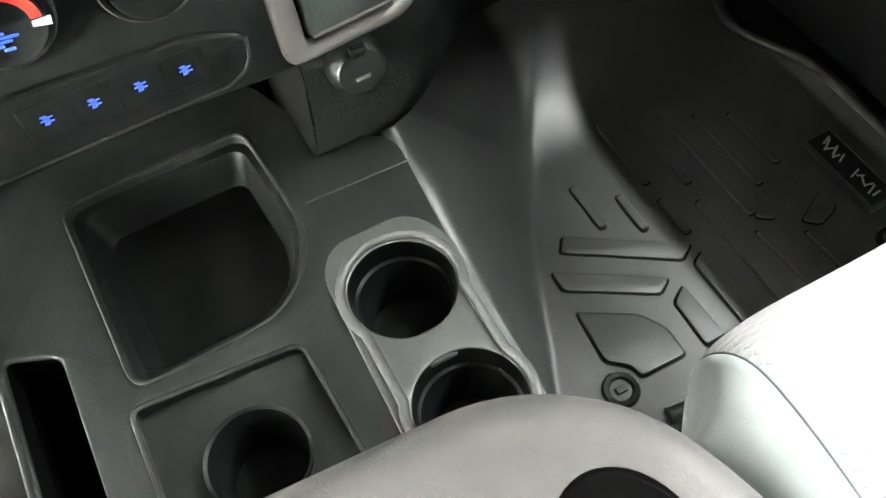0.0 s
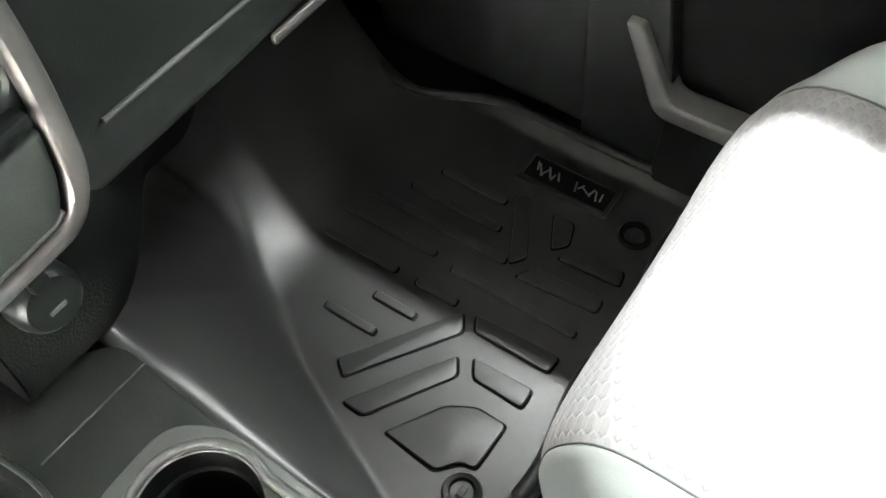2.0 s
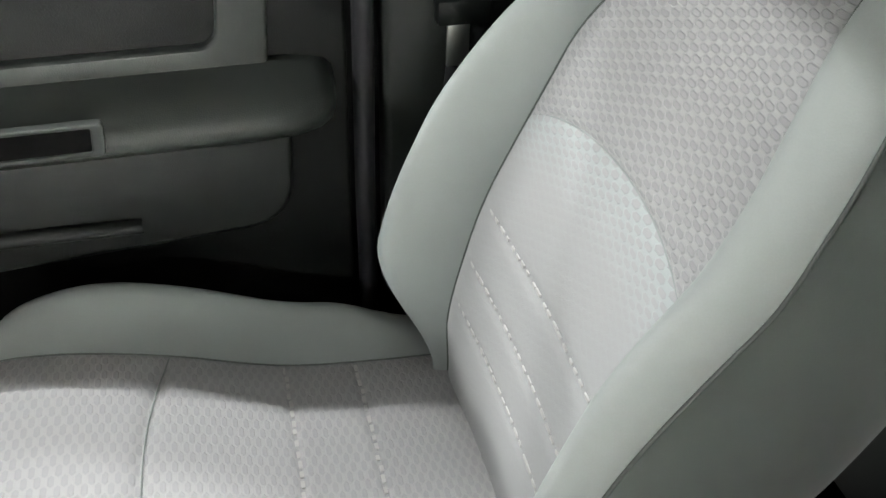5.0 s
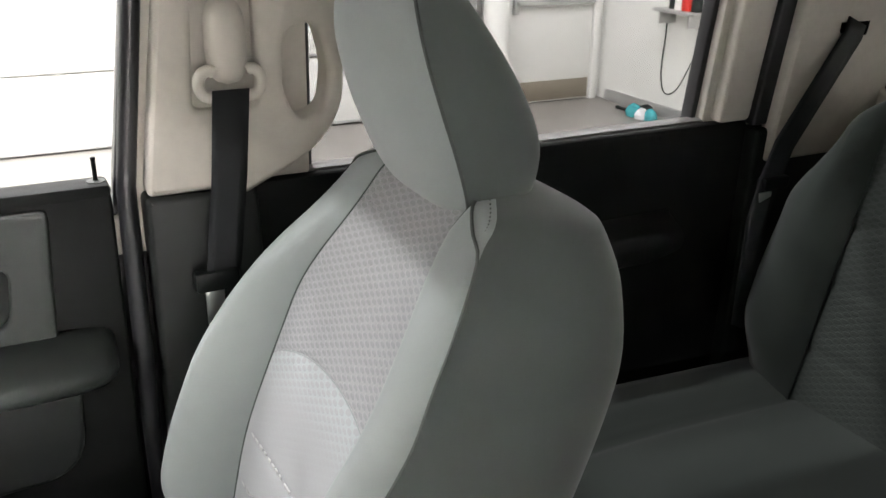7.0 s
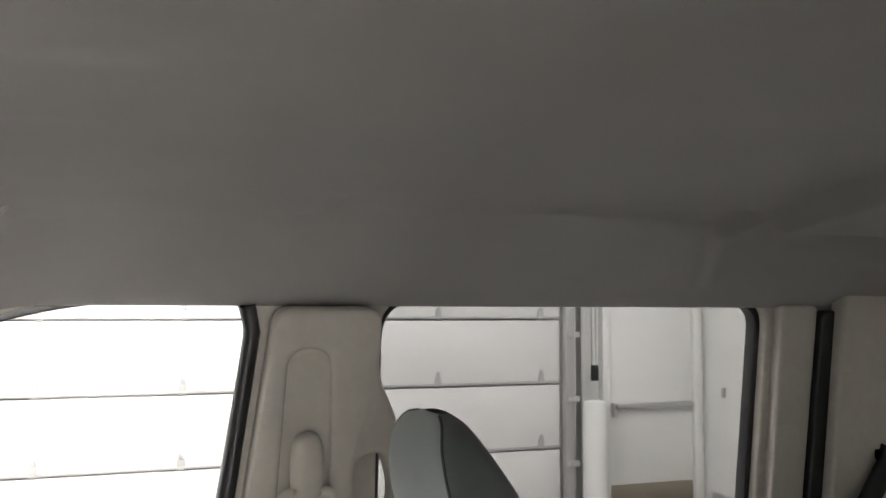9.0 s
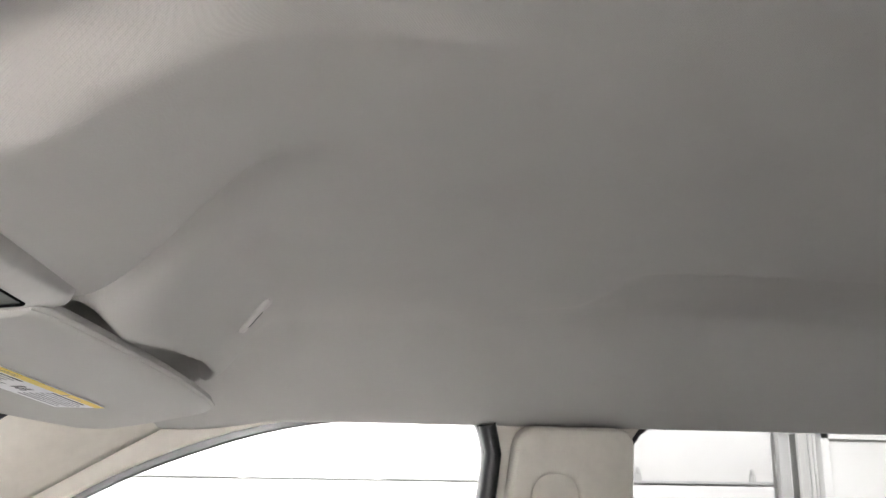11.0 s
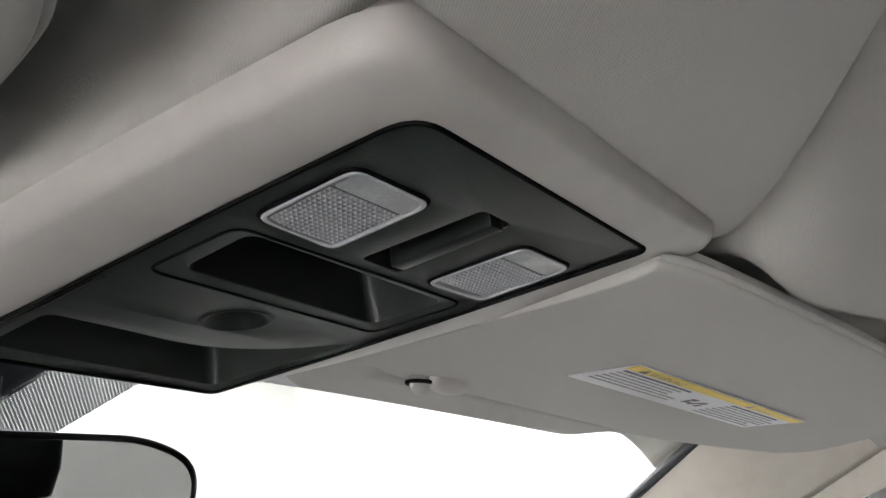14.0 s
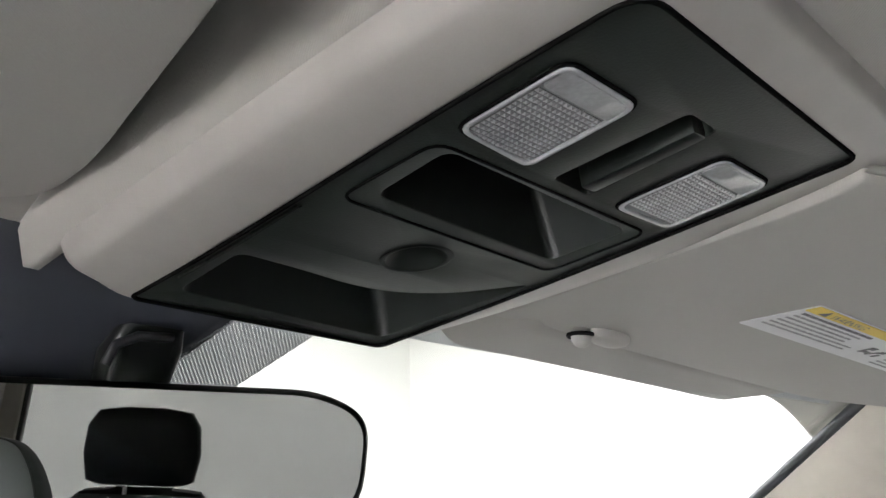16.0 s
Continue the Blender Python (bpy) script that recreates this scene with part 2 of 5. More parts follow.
# ---- mesh helpers ----


def link(name, me, mat, parent=None, label="", smooth=True):
    """Links a mesh as one object, under a thing or on its own."""
    if mat is not None:
        me.materials.clear()
        me.materials.append(mat)
    if smooth and len(me.polygons):
        me.polygons.foreach_set("use_smooth", [True] * len(me.polygons))
    ob = new(name, me)
    if parent is not None:
        ob.parent = parent
        ob.matrix_parent_inverse = parent.matrix_world.inverted()
    if label:
        tagged(ob, label)
    return ob


def raw(verts, faces):
    me = bpy.data.meshes.new("mesh")
    me.from_pydata([tuple(map(float, v)) for v in verts], [], [tuple(f) for f in faces])
    bm = bmesh.new()
    bm.from_mesh(me)
    bmesh.ops.remove_doubles(bm, verts=bm.verts, dist=1e-5)
    bmesh.ops.recalc_face_normals(bm, faces=bm.faces)
    bm.to_mesh(me)
    bm.free()
    return me


def sharp(me, angle=35):
    me.set_sharp_from_angle(angle=radians(angle))
    return me


def sheet(grid, closed=False, uv=None):
    """A mesh over a grid of points (rows of points); uv gives each point's place in metres."""
    n, m = len(grid), len(grid[0])
    verts = [p for row in grid for p in row]
    faces, spots = [], []
    for i in range(n - 1):
        for j in range(m if closed else m - 1):
            k = (j + 1) % m
            faces.append((i * m + j, i * m + k, (i + 1) * m + k, (i + 1) * m + j))
    me = bpy.data.meshes.new("mesh")
    me.from_pydata([tuple(map(float, v)) for v in verts], [], faces)
    if uv is not None:
        flat = [p for row in uv for p in row]
        layer = me.uv_layers.new(name="metres")
        for loop in me.loops:
            layer.data[loop.index].uv = flat[loop.vertex_index]
    return me


def solid(me, thick):
    """Gives a sheet a thickness, away from its normals."""
    bm = bmesh.new()
    bm.from_mesh(me)
    bmesh.ops.solidify(bm, geom=bm.faces[:], thickness=thick)
    bm.to_mesh(me)
    bm.free()
    return me


def rbox(size, at=(0, 0, 0), bevel=0.004, seg=2, m=None):
    bm = bmesh.new()
    bmesh.ops.create_cube(bm, size=1.0)
    bmesh.ops.scale(bm, vec=size, verts=bm.verts)
    if bevel:
        bmesh.ops.bevel(bm, geom=bm.edges[:], offset=min(bevel, min(size) * 0.45), segments=seg, profile=0.5, affect="EDGES", clamp_overlap=True)
    bmesh.ops.translate(bm, vec=at, verts=bm.verts)
    if m is not None:
        bm.transform(m)
    me = bpy.data.meshes.new("mesh")
    bm.to_mesh(me)
    bm.free()
    return sharp(me, 40)


def lathe(profile, at=(0, 0, 0), n=40, m=None, sx=1.0, sy=1.0):
    """Turns a profile of (radius, height) round the z axis."""
    grid = [[(r * math.cos(2 * math.pi * k / n) * sx + at[0], r * math.sin(2 * math.pi * k / n) * sy + at[1], z + at[2]) for k in range(n)] for r, z in profile]
    me = sheet(grid, True)
    if m is not None:
        me.transform(m)
    return sharp(me, 35)


def fillet(poly, r, seg=5):
    """Rounds the corners of a flat polygon; r is one radius or one for each corner."""
    out, n = [], len(poly)
    for i, p in enumerate(poly):
        rad = r[i] if isinstance(r, (list, tuple)) else r
        a, b, c = Vector(poly[i - 1]), Vector(p), Vector(poly[(i + 1) % n])
        d1, d2 = (a - b), (c - b)
        k = min(rad, d1.length * 0.48, d2.length * 0.48)
        if k < 1e-5:
            out.append(tuple(b))
            continue
        s, e = b + d1.normalized() * k, b + d2.normalized() * k
        for j in range(seg + 1):
            t = j / seg
            out.append(tuple(s * (1 - t) ** 2 + b * 2 * t * (1 - t) + e * t * t))
    return out


def plate(outer, holes=(), thick=0.004, bevel=0.0, m=None):
    """A flat plate with openings; lies in xy, its top at z = 0, and reaches down by thick."""
    cu = bpy.data.curves.new("outline", "CURVE")
    cu.dimensions, cu.fill_mode = "2D", "BOTH"
    cu.extrude, cu.bevel_depth, cu.bevel_resolution = max(thick / 2 - bevel, 1e-5), bevel, 2
    cu.offset = -bevel
    for poly in (outer, *holes):
        sp = cu.splines.new("POLY")
        sp.points.add(len(poly) - 1)
        for pt, (x, y) in zip(sp.points, poly):
            pt.co = (x, y, 0, 1)
        sp.use_cyclic_u = True
    ob = new("outline", cu)
    dg = bpy.context.evaluated_depsgraph_get()
    me = bpy.data.meshes.new_from_object(ob.evaluated_get(dg))
    bpy.data.objects.remove(ob)
    bpy.data.curves.remove(cu)
    me.transform(Matrix.Translation((0, 0, -thick / 2)))
    bm = bmesh.new()
    bm.from_mesh(me)
    bmesh.ops.remove_doubles(bm, verts=bm.verts, dist=2e-5)
    bm.to_mesh(me)
    bm.free()
    if m is not None:
        me.transform(m)
    return sharp(me, 30)


def tube(points, radius, n=8, closed=False):
    """A round bar along points; radius may be a list."""
    pts = [Vector(p) for p in points]
    grid, up = [], None
    for i, p in enumerate(pts):
        a = pts[i - 1] if (i or closed) else pts[i]
        b = pts[(i + 1) % len(pts)] if (i + 1 < len(pts) or closed) else pts[i]
        d = (b - a).normalized()
        if up is None:
            up = d.orthogonal().normalized()
        up = (up - d * up.dot(d)).normalized()
        side = d.cross(up)
        r = radius[i] if isinstance(radius, (list, tuple)) else radius
        grid.append([p + (up * math.cos(2 * math.pi * k / n) + side * math.sin(2 * math.pi * k / n)) * r for k in range(n)])
    if closed:
        grid.append(grid[0])
    return sheet(grid, True)


def joined(meshes):
    bm = bmesh.new()
    for me in meshes:
        bm.from_mesh(me)
    out = bpy.data.meshes.new("mesh")
    bm.to_mesh(out)
    bm.free()
    return out


def smooth_curve(keys, n):
    """n points along a smooth line through keys (Catmull-Rom)."""
    k = [np.array(p, float) for p in keys]
    k = [2 * k[0] - k[1]] + k + [2 * k[-1] - k[-2]]
    out = []
    for q in np.linspace(0, len(keys) - 1, n):
        i = min(int(q), len(keys) - 2)
        t = q - i
        a, b, c, d = k[i : i + 4]
        out.append(0.5 * (2 * b + (c - a) * t + (2 * a - 5 * b + 4 * c - d) * t**2 + (3 * b - a - 3 * c + d) * t**3))
    return out


def ease(a, b, x):
    t = min(1, max(0, (x - a) / (b - a)))
    return t * t * (3 - 2 * t)


def thing(name, label, category, group="", kind="", at=(0, 0, 0)):
    ob = new(name)
    ob.matrix_world = Matrix.Translation(at)
    bpy.context.view_layer.update()
    return tagged(ob, label, category, group, kind)


# plane of the passenger side: local x runs along -y of the truck, local y up; its outside faces +x
def side(x0, z0=0.0, lean=0.0):
    """Local (along truck y, height) onto a plane at x0; lean tilts the top inwards by degrees; the plate's top side faces the cabin."""
    m = Matrix(((0, 0, -1, x0), (1, 0, 0, 0), (0, 1, 0, z0), (0, 0, 0, 1)))
    return Matrix.Translation((x0, 0, z0)) @ Matrix.Rotation(radians(-lean), 4, "Y") @ Matrix.Translation((-x0, 0, -z0)) @ m

# ---- the service bay round the truck ----
GROUND = -0.58
tagged(link("ground", plate([(-6, -5.05), (6.6, -5.05), (6.6, 7.2), (-6, 7.2)], thick=0.1, m=pose(0, 0, GROUND)), FLOOR_GREY), "sealed grey concrete floor of the service bay", "floor", kind="structure")
# West wall and ceiling are unseen; distance and grey set the bounce light.
BAY = [("wall_east", rbox((0.2, 12.6, 4.2), (6.5, 1.1, 1.4), 0)), ("wall_south", rbox((12.4, 0.2, 4.2), (0.2, -5.05, 1.4), 0)), ("wall_north", rbox((12.4, 0.2, 4.2), (0.2, 7.2, 1.4), 0)), ("bounce_wall_west", rbox((0.2, 12.6, 4.2), (-5.9, 1.1, 1.4), 0)), ("ceiling", rbox((12.8, 12.8, 0.2), (0.2, 1.0, 3.55), 0))]
for nm, me in BAY:
    tagged(link(nm, me, GREY_WALL if nm == "ceiling" else WHITE_WALL, smooth=False), "painted wall of the service bay" if nm != "ceiling" else "unseen grey ceiling added to close the service bay", "wall" if nm != "ceiling" else "ceiling", kind="structure")

roller = thing("sectional_door", "white sectional garage door with ribbed panels and steel hinges", "garage door", at=(6.3, -1.0, GROUND))
for k in range(6):
    z0 = GROUND + 0.02 + 0.564 * k
    link("panel", rbox((0.05, 5.9, 0.548), (6.315, -0.42, z0 + 0.274), 0.012, 2), DOOR_WHITE, roller)
    link("panel_lip", rbox((0.02, 5.9, 0.022), (6.287, -0.42, z0 + 0.006), 0.004), GALV, roller)
    for hy in (-3.18, -2.225, -1.2, -0.17, 0.845, 1.87):
        h = link("hinge", rbox((0.012, 0.055, 0.09), (6.284, hy, z0 + 0.595), 0.004), GALV, roller)
        link("pivot", rbox((0.016, 0.03, 0.05), (6.278, hy, z0 + 0.655), 0.006), GALV, roller)
track = thing("door_track", "galvanised vertical track beside the garage door", "door track", at=(6.25, -3.45, GROUND))
link("rail", rbox((0.07, 0.09, 3.4), (6.24, -3.43, GROUND + 1.7), 0.006), GALV, track)
link("angle", rbox((0.10, 0.02, 3.4), (6.22, -3.525, GROUND + 1.7), 0.004), STEEL, track)
for k in range(5):
    link("bracket", rbox((0.06, 0.11, 0.05), (6.20, -3.45, GROUND + 0.45 + 0.56 * k), 0.006), GALV, track)
cable = thing("lift_cable", "thin steel cable with a small dark weight by the door", "cable", at=(6.2, -3.7, 0.6))
link("wire", tube([(6.27, -3.68, 0.65), (6.27, -3.68, 3.45)], 0.006, 6), STEEL, cable)
link("wire", tube([(6.27, -3.72, 0.60), (6.27, -3.72, 3.45)], 0.006, 6), STEEL, cable)
link("weight", rbox((0.05, 0.06, 0.14), (6.26, -3.70, 0.645), 0.01), DARK, cable)
bollard = link("bollard", lathe([(0.105, 0), (0.105, 0.95), (0.095, 0.985), (0.05, 1.0), (0, 1.002)], (6.12, -3.62, GROUND), 28), WHITE_WALL)
tagged(bollard, "white painted steel bollard standing by the garage door", "bollard")
exitd = thing("door_1", "white steel exit door with push bar and bronze kick plate", "door", kind="structure", at=(6.35, -4.34, GROUND))
link("leaf", rbox((0.05, 0.90, 2.06), (6.375, -4.345, GROUND + 1.04), 0.003), DOOR_WHITE, exitd)
for y in (-3.855, -4.835):
    link("jamb", rbox((0.09, 0.07, 2.14), (6.36, y, GROUND + 1.07), 0.004), WHITE_WALL, exitd)
link("head", rbox((0.09, 1.05, 0.07), (6.36, -4.345, GROUND + 2.12), 0.004), WHITE_WALL, exitd)
bar = link("push_bar", rbox((0.05, 0.86, 0.055), (6.315, -4.345, 0.33), 0.012), STEEL, exitd)
link("bar_end", rbox((0.06, 0.05, 0.13), (6.32, -3.94, 0.30), 0.01), GALV, bar)
link("kick_plate", rbox((0.008, 0.87, 0.18), (6.346, -4.345, GROUND + 0.115), 0.002), BRONZE, exitd)
link("closer", rbox((0.07, 0.26, 0.06), (6.315, -4.62, GROUND + 1.96), 0.01), STEEL, exitd)
for nm, c, sz in (("wall_base_south", (2.8, -4.935, GROUND + 0.05), (6.9, 0.02, 0.10)), ("wall_base_east", (6.385, -3.74, GROUND + 0.05), (0.03, 0.16, 0.10))):
    tagged(link(nm, rbox(sz, c, 0.004), GALV), "dull brown rubber wall base", "baseboard", kind="structure")
tagged(link("light_switch", rbox((0.05, 0.02, 0.09), (6.08, -4.94, 0.45), 0.008), STEEL), "small grey switch box on the white wall", "switch box")
shelf = thing("wall_shelf", "small steel wall shelf holding red and white bottles", "shelf", at=(5.2, -4.85, 0.34))
link("board", rbox((0.50, 0.20, 0.025), (5.22, -4.85, 0.345), 0.004), GALV, shelf)
for x in (5.05, 5.40):
    link("bracket", rbox((0.02, 0.18, 0.10), (x, -4.86, 0.285), 0.004), STEEL, shelf)
for x, r, h, mt, nm in ((5.33, 0.035, 0.12, DARK, "small dark spray bottle on a shelf"), (5.24, 0.05, 0.13, WHITE_WALL, "white plastic tub on a wall shelf"), (5.15, 0.055, 0.17, RED, "red plastic bottle on a wall shelf"), (5.05, 0.045, 0.14, DARK, "black plastic bottle on a wall shelf")):
    tagged(link("bottle", lathe([(0, 0), (r, 0.002), (r, h * 0.65), (r * 0.4, h * 0.85), (r * 0.4, h), (0, h)], (x, -4.85, 0.3585), 18), mt), nm, "bottle")
cord = thing("hanging_cord", "thin black cord hanging from the wall shelf", "cord", at=(5.45, -4.9, 0.0))
link("wire", tube(smooth_curve([(5.44, -4.90, 0.33), (5.46, -4.915, 0.1), (5.47, -4.915, -0.2), (5.40, -4.915, -0.36), (5.25, -4.915, -0.30), (5.08, -4.915, 0.0)], 26), 0.006, 6), DARK, cord)
bag = thing("cloth_bundle", "crumpled teal and yellow bundle lying on the concrete", "bundle", at=(5.4, -4.75, GROUND))
random.seed(4)
for x, y, s, mt in ((5.55, -4.72, 0.07, TEAL), (5.44, -4.72, 0.06, PAPER), (5.37, -4.76, 0.06, TEAL), (5.48, -4.80, 0.07, DARK)):
    me = lathe([(0, -0.6 * s), (s * 0.9, -0.55 * s), (s, 0), (s * 0.7, s * 0.6), (s * 0.2, s * 0.85), (0, s * 0.86)], (x, y, GROUND + 0.6 * s), 18)
    for v in me.vertices:
        k = 1 + 0.25 * noise.noise(v.co * 14)
        v.co = Vector((x + (v.co.x - x) * k, y + (v.co.y - y) * k, GROUND + (v.co.z - GROUND) * (0.8 + 0.3 * k)))
    link("fold", me, mt, bag)
link("handle", rbox((0.16, 0.03, 0.03), (5.74, -4.74, GROUND + 0.03), 0.01), DARK, bag)

# ---- truck shell ----
LEAN = 4.7
FW = fillet([(0.060, -0.058), (0.98, -0.058), (0.72, 0.24), (0.50, 0.375), (0.30, 0.442), (0.012, 0.457), (-0.006, 0.40)], [0.015, 0.05, 0.2, 0.2, 0.2, 0.05, 0.05], 6)
RW = fillet([(-0.21, -0.080), (-0.965, -0.080), (-0.985, 0.446), (-0.205, 0.452)], [0.03, 0.03, 0.05, 0.07], 6)


def window_in(parent, hole, flip, glass):
    """Rubber seal and pane in one window opening."""
    c = Vector((sum(p[0] for p in hole) / len(hole), sum(p[1] for p in hole) / len(hole)))
    small = [tuple(Vector(p) + (c - Vector(p)).normalized() * 0.012) for p in hole]
    big = [tuple(Vector(p) - (c - Vector(p)).normalized() * 0.012) for p in hole]
    link("window_seal", plate(big, [small], 0.03, 0.004, flip @ side(0.845, 0.785, LEAN)), SEAL, parent)
    link("window_pane", plate(big, (), 0.004, 0, flip @ side(0.872, 0.785, LEAN)), glass, parent, smooth=False)


OVER = [(1.2, -0.11), (1.2, 0.1), (0.75, 0.34), (0.52, 0.47), (0.3, 0.52)]
right_side = thing("window_surround", "beige upper cab side trim with two window openings, passenger side", "cab trim", kind="structure")
link("panel", plate([*OVER, (-1.45, 0.52), (-1.45, -0.11)], [FW, RW], 0.05, 0.006, side(0.825, 0.785, LEAN)), BEIGE, right_side)
window_in(right_side, FW, Matrix.Identity(4), GLASS)
window_in(right_side, RW, Matrix.Identity(4), PRIVACY)
FLIP = Matrix.Diagonal((-1, 1, 1, 1))
left_side = thing("window_surround", "beige upper cab side trim behind the driver's open door", "cab trim", kind="structure")
link("panel", plate([(0.02, 0.52), (-1.45, 0.52), (-1.45, -0.11), (0.02, -0.11)], [RW], 0.05, 0.006, FLIP @ side(0.825, 0.785, LEAN)), BEIGE, left_side)
link("door_rail", rbox((0.06, 0.62, 0.05), (-0.80, 0.31, 1.265), 0.015), BEIGE, left_side)
window_in(left_side, RW, FLIP, PRIVACY)

floor_pts = []
for y in np.linspace(-1.45, 1.5, 40):
    row = []
    for x in np.linspace(-0.88, 0.88, 45):
        hump = 0.12 * ease(0.24, 0.12, abs(x))
        row.append((x, y, -0.035 + hump + max(0, y - 1.16) * 0.8))
    floor_pts.append(row)
tagged(link("floor", solid(sheet(floor_pts), 0.04), CARPET), "black carpeted truck cab floor", "floor", kind="structure")


def visor_rear(x):
    """Where the back edge of a folded-up visor lies."""
    if x > 0:
        return float(np.interp(x, (0.085, 0.114, 0.199, 0.326, 0.45, 0.53, 0.572, 0.598), (0.423, 0.412, 0.397, 0.378, 0.367, 0.366, 0.385, 0.43)))
    return float(np.interp(-x, (0.138, 0.142, 0.149, 0.156, 0.163, 0.176, 0.205, 0.31, 0.47, 0.57, 0.605), (0.65, 0.565, 0.527, 0.490, 0.465, 0.445, 0.427, 0.404, 0.385, 0.400, 0.48)))


def liner_z(x, y):
    ax = abs(x)
    z = 1.342 - 0.106 * ease(0.57, 0.80, ax) ** 1.2 - 0.010 * (ax / 0.6) ** 2
    slope = (0.008 * ease(0.16, 0.29, y) + (0.077 if x > 0 else 0.056) * ease(0.285, 0.43, y)) * (1 - 0.80 * ease(0.55, 0.76, ax)) + 0.03 * ease(0.44, 0.66, y) * (1 - 0.5 * ease(0.5, 0.76, ax))
    # the pod round the overhead console: a bulge that narrows towards the back
    wide = max(0.070, 0.184 - 0.90 * max(0.0, 0.405 - y)) if x > 0 else max(0.135, 0.200 - 0.060 * ease(0.385, 0.445, y) - 0.30 * max(0.0, 0.405 - y))
    pod = (0.010 * ease(0.06, 0.28, y) + 0.076 * ease(0.250, 0.405, y) + 0.10 * max(0.0, y - 0.41)) * ease(wide, wide - 0.062 if x > 0 else 0.116, ax)
    slope *= ease(0.06, 0.17, ax)
    z -= 0.5 * (slope + pod + math.sqrt((slope - pod) ** 2 + 0.005**2)) - 0.0025
    if y > 0.405 and ax < 0.108:
        z = 1.300 - 0.10 * (y - 0.42)
    z -= (0.026 * ease(-0.45 - 0.44 * ax, -0.475 - 0.44 * ax, y) + 0.03 * ease(-0.75, -1.25, y)) * ease(0.76, 0.62, ax)
    # a lip just behind each folded visor, and the hollow that takes the visor
    if 0.135 < ax < 0.62:
        q = visor_rear(x)
        if x > 0:
            z -= 0.031 * math.exp(-(((y - q + 0.010) / 0.034) ** 2)) * ease(0.13, 0.22, ax) * ease(0.62, 0.54, ax)
            z += 0.034 * ease(q, q + 0.016, y) * ease(0.15, 0.20, ax) * ease(0.62, 0.57, ax) * ease(0.66, 0.62, y)
        else:
            z += 0.034 * ease(q - 0.005, q + 0.006, y) * ease(0.138, 0.150, ax) * ease(0.62, 0.60, ax) * ease(0.66, 0.62, y)
    # long shallow channel over the side windows, starting in a rounded end behind the front seats
    z += 0.026 * ease(0.30, 0.40, ax) * ease(0.70, 0.60, ax) * ease(0.03, -0.10, y) * ease(-1.0, -0.8, y)
    z -= 0.020 * math.exp(-(((ax - 0.42) / 0.075) ** 2 + ((y + 0.03) / 0.05) ** 2))
    return z


liner = []
for y in np.concatenate([np.linspace(-1.45, 0.25, 210), np.linspace(0.255, 0.715, 180)]):
    liner.append([(x, y, liner_z(x, y)) for x in np.linspace(-0.79, 0.79, 231)])
tagged(link("ceiling_liner", solid(sheet(liner), -0.01), LINER), "warm grey woven headliner of the truck cab", "headliner", kind="structure")
tagged(link("roof", rbox((1.72, 3.0, 0.04), (0, -0.6, 1.42), 0.01), WHITE_WALL), "painted steel cab roof above the headliner", "roof", kind="structure")

shell = thing("cab_shell", "painted steel outer shell of the truck cab", "cab body", kind="structure")
for s in (-1, 1):
    link("side_panel", rbox((0.03, 2.95 if s > 0 else 1.5, 0.85), (s * 0.895, 0.03 if s > 0 else -0.70, 0.285), 0), SEAL, shell, smooth=False)
link("firewall", rbox((1.8, 0.04, 1.05), (0, 1.48, 0.35), 0), SEAL, shell, smooth=False)
link("cowl", rbox((1.8, 0.40, 0.03), (0, 1.42, 0.815), 0), SEAL, shell, smooth=False)
link("underbody", rbox((1.82, 3.0, 0.03), (0, 0.02, -0.14), 0), SEAL, shell, smooth=False)
for s in (-1, 1):
    link("quarter", plate([(0.9, -0.02), (1.5, -0.02), (1.5, 0.1), (1.2, 0.12)], (), 0.02, 0, Matrix.Diagonal((s, 1, 1, 1)) @ side(0.87, 0.785)), SEAL, shell, smooth=False)

# back wall of the cab with its window
BWIN = fillet([(-0.772, 0.79), (0.772, 0.79), (0.74, 1.20), (-0.74, 1.20)], 0.05, 6)
mb = Matrix(((1, 0, 0, 0), (0, 0, -1, -1.40), (0, 1, 0, 0), (0, 0, 0, 1)))
back = thing("back_wall", "beige rear cab wall with a wide back window", "cab trim", kind="structure")
link("panel", plate([(-0.86, -0.05), (0.86, -0.05), (0.86, 1.36), (-0.86, 1.36)], [BWIN], 0.04, 0.004, mb), BEIGE, back)
big = [(x * 1.015, (z - 0.985) * 1.03 + 0.985) for x, z in BWIN]
small = [(x * 0.985, (z - 0.985) * 0.97 + 0.985) for x, z in BWIN]
link("window_seal", plate(big, [small], 0.03, 0.004, Matrix.Translation((0, -0.004, 0)) @ mb), SEAL, back)
link("window_pane", plate(big, (), 0.004, 0, Matrix.Translation((0, -0.02, 0)) @ mb), PRIVACY, back, smooth=False)

# windscreen, curved back towards its ends
def screen(u, v):
    """u across from -1 to 1, v from the header (0) to the cowl (1)."""
    x = u * (0.70 + 0.10 * v)
    return Vector((x, 0.74 + 0.62 * v - 0.10 * u * u, 1.241 - 0.416 * v - 0.016 * u * u))


ws = [[screen(u, v) for u in np.linspace(-1, 1, 30)] for v in np.linspace(-0.04, 1, 14)]
pane = tagged(link("windscreen", solid(sheet(ws), 0.005), GLASS), "clear curved windscreen", "windscreen", kind="structure")


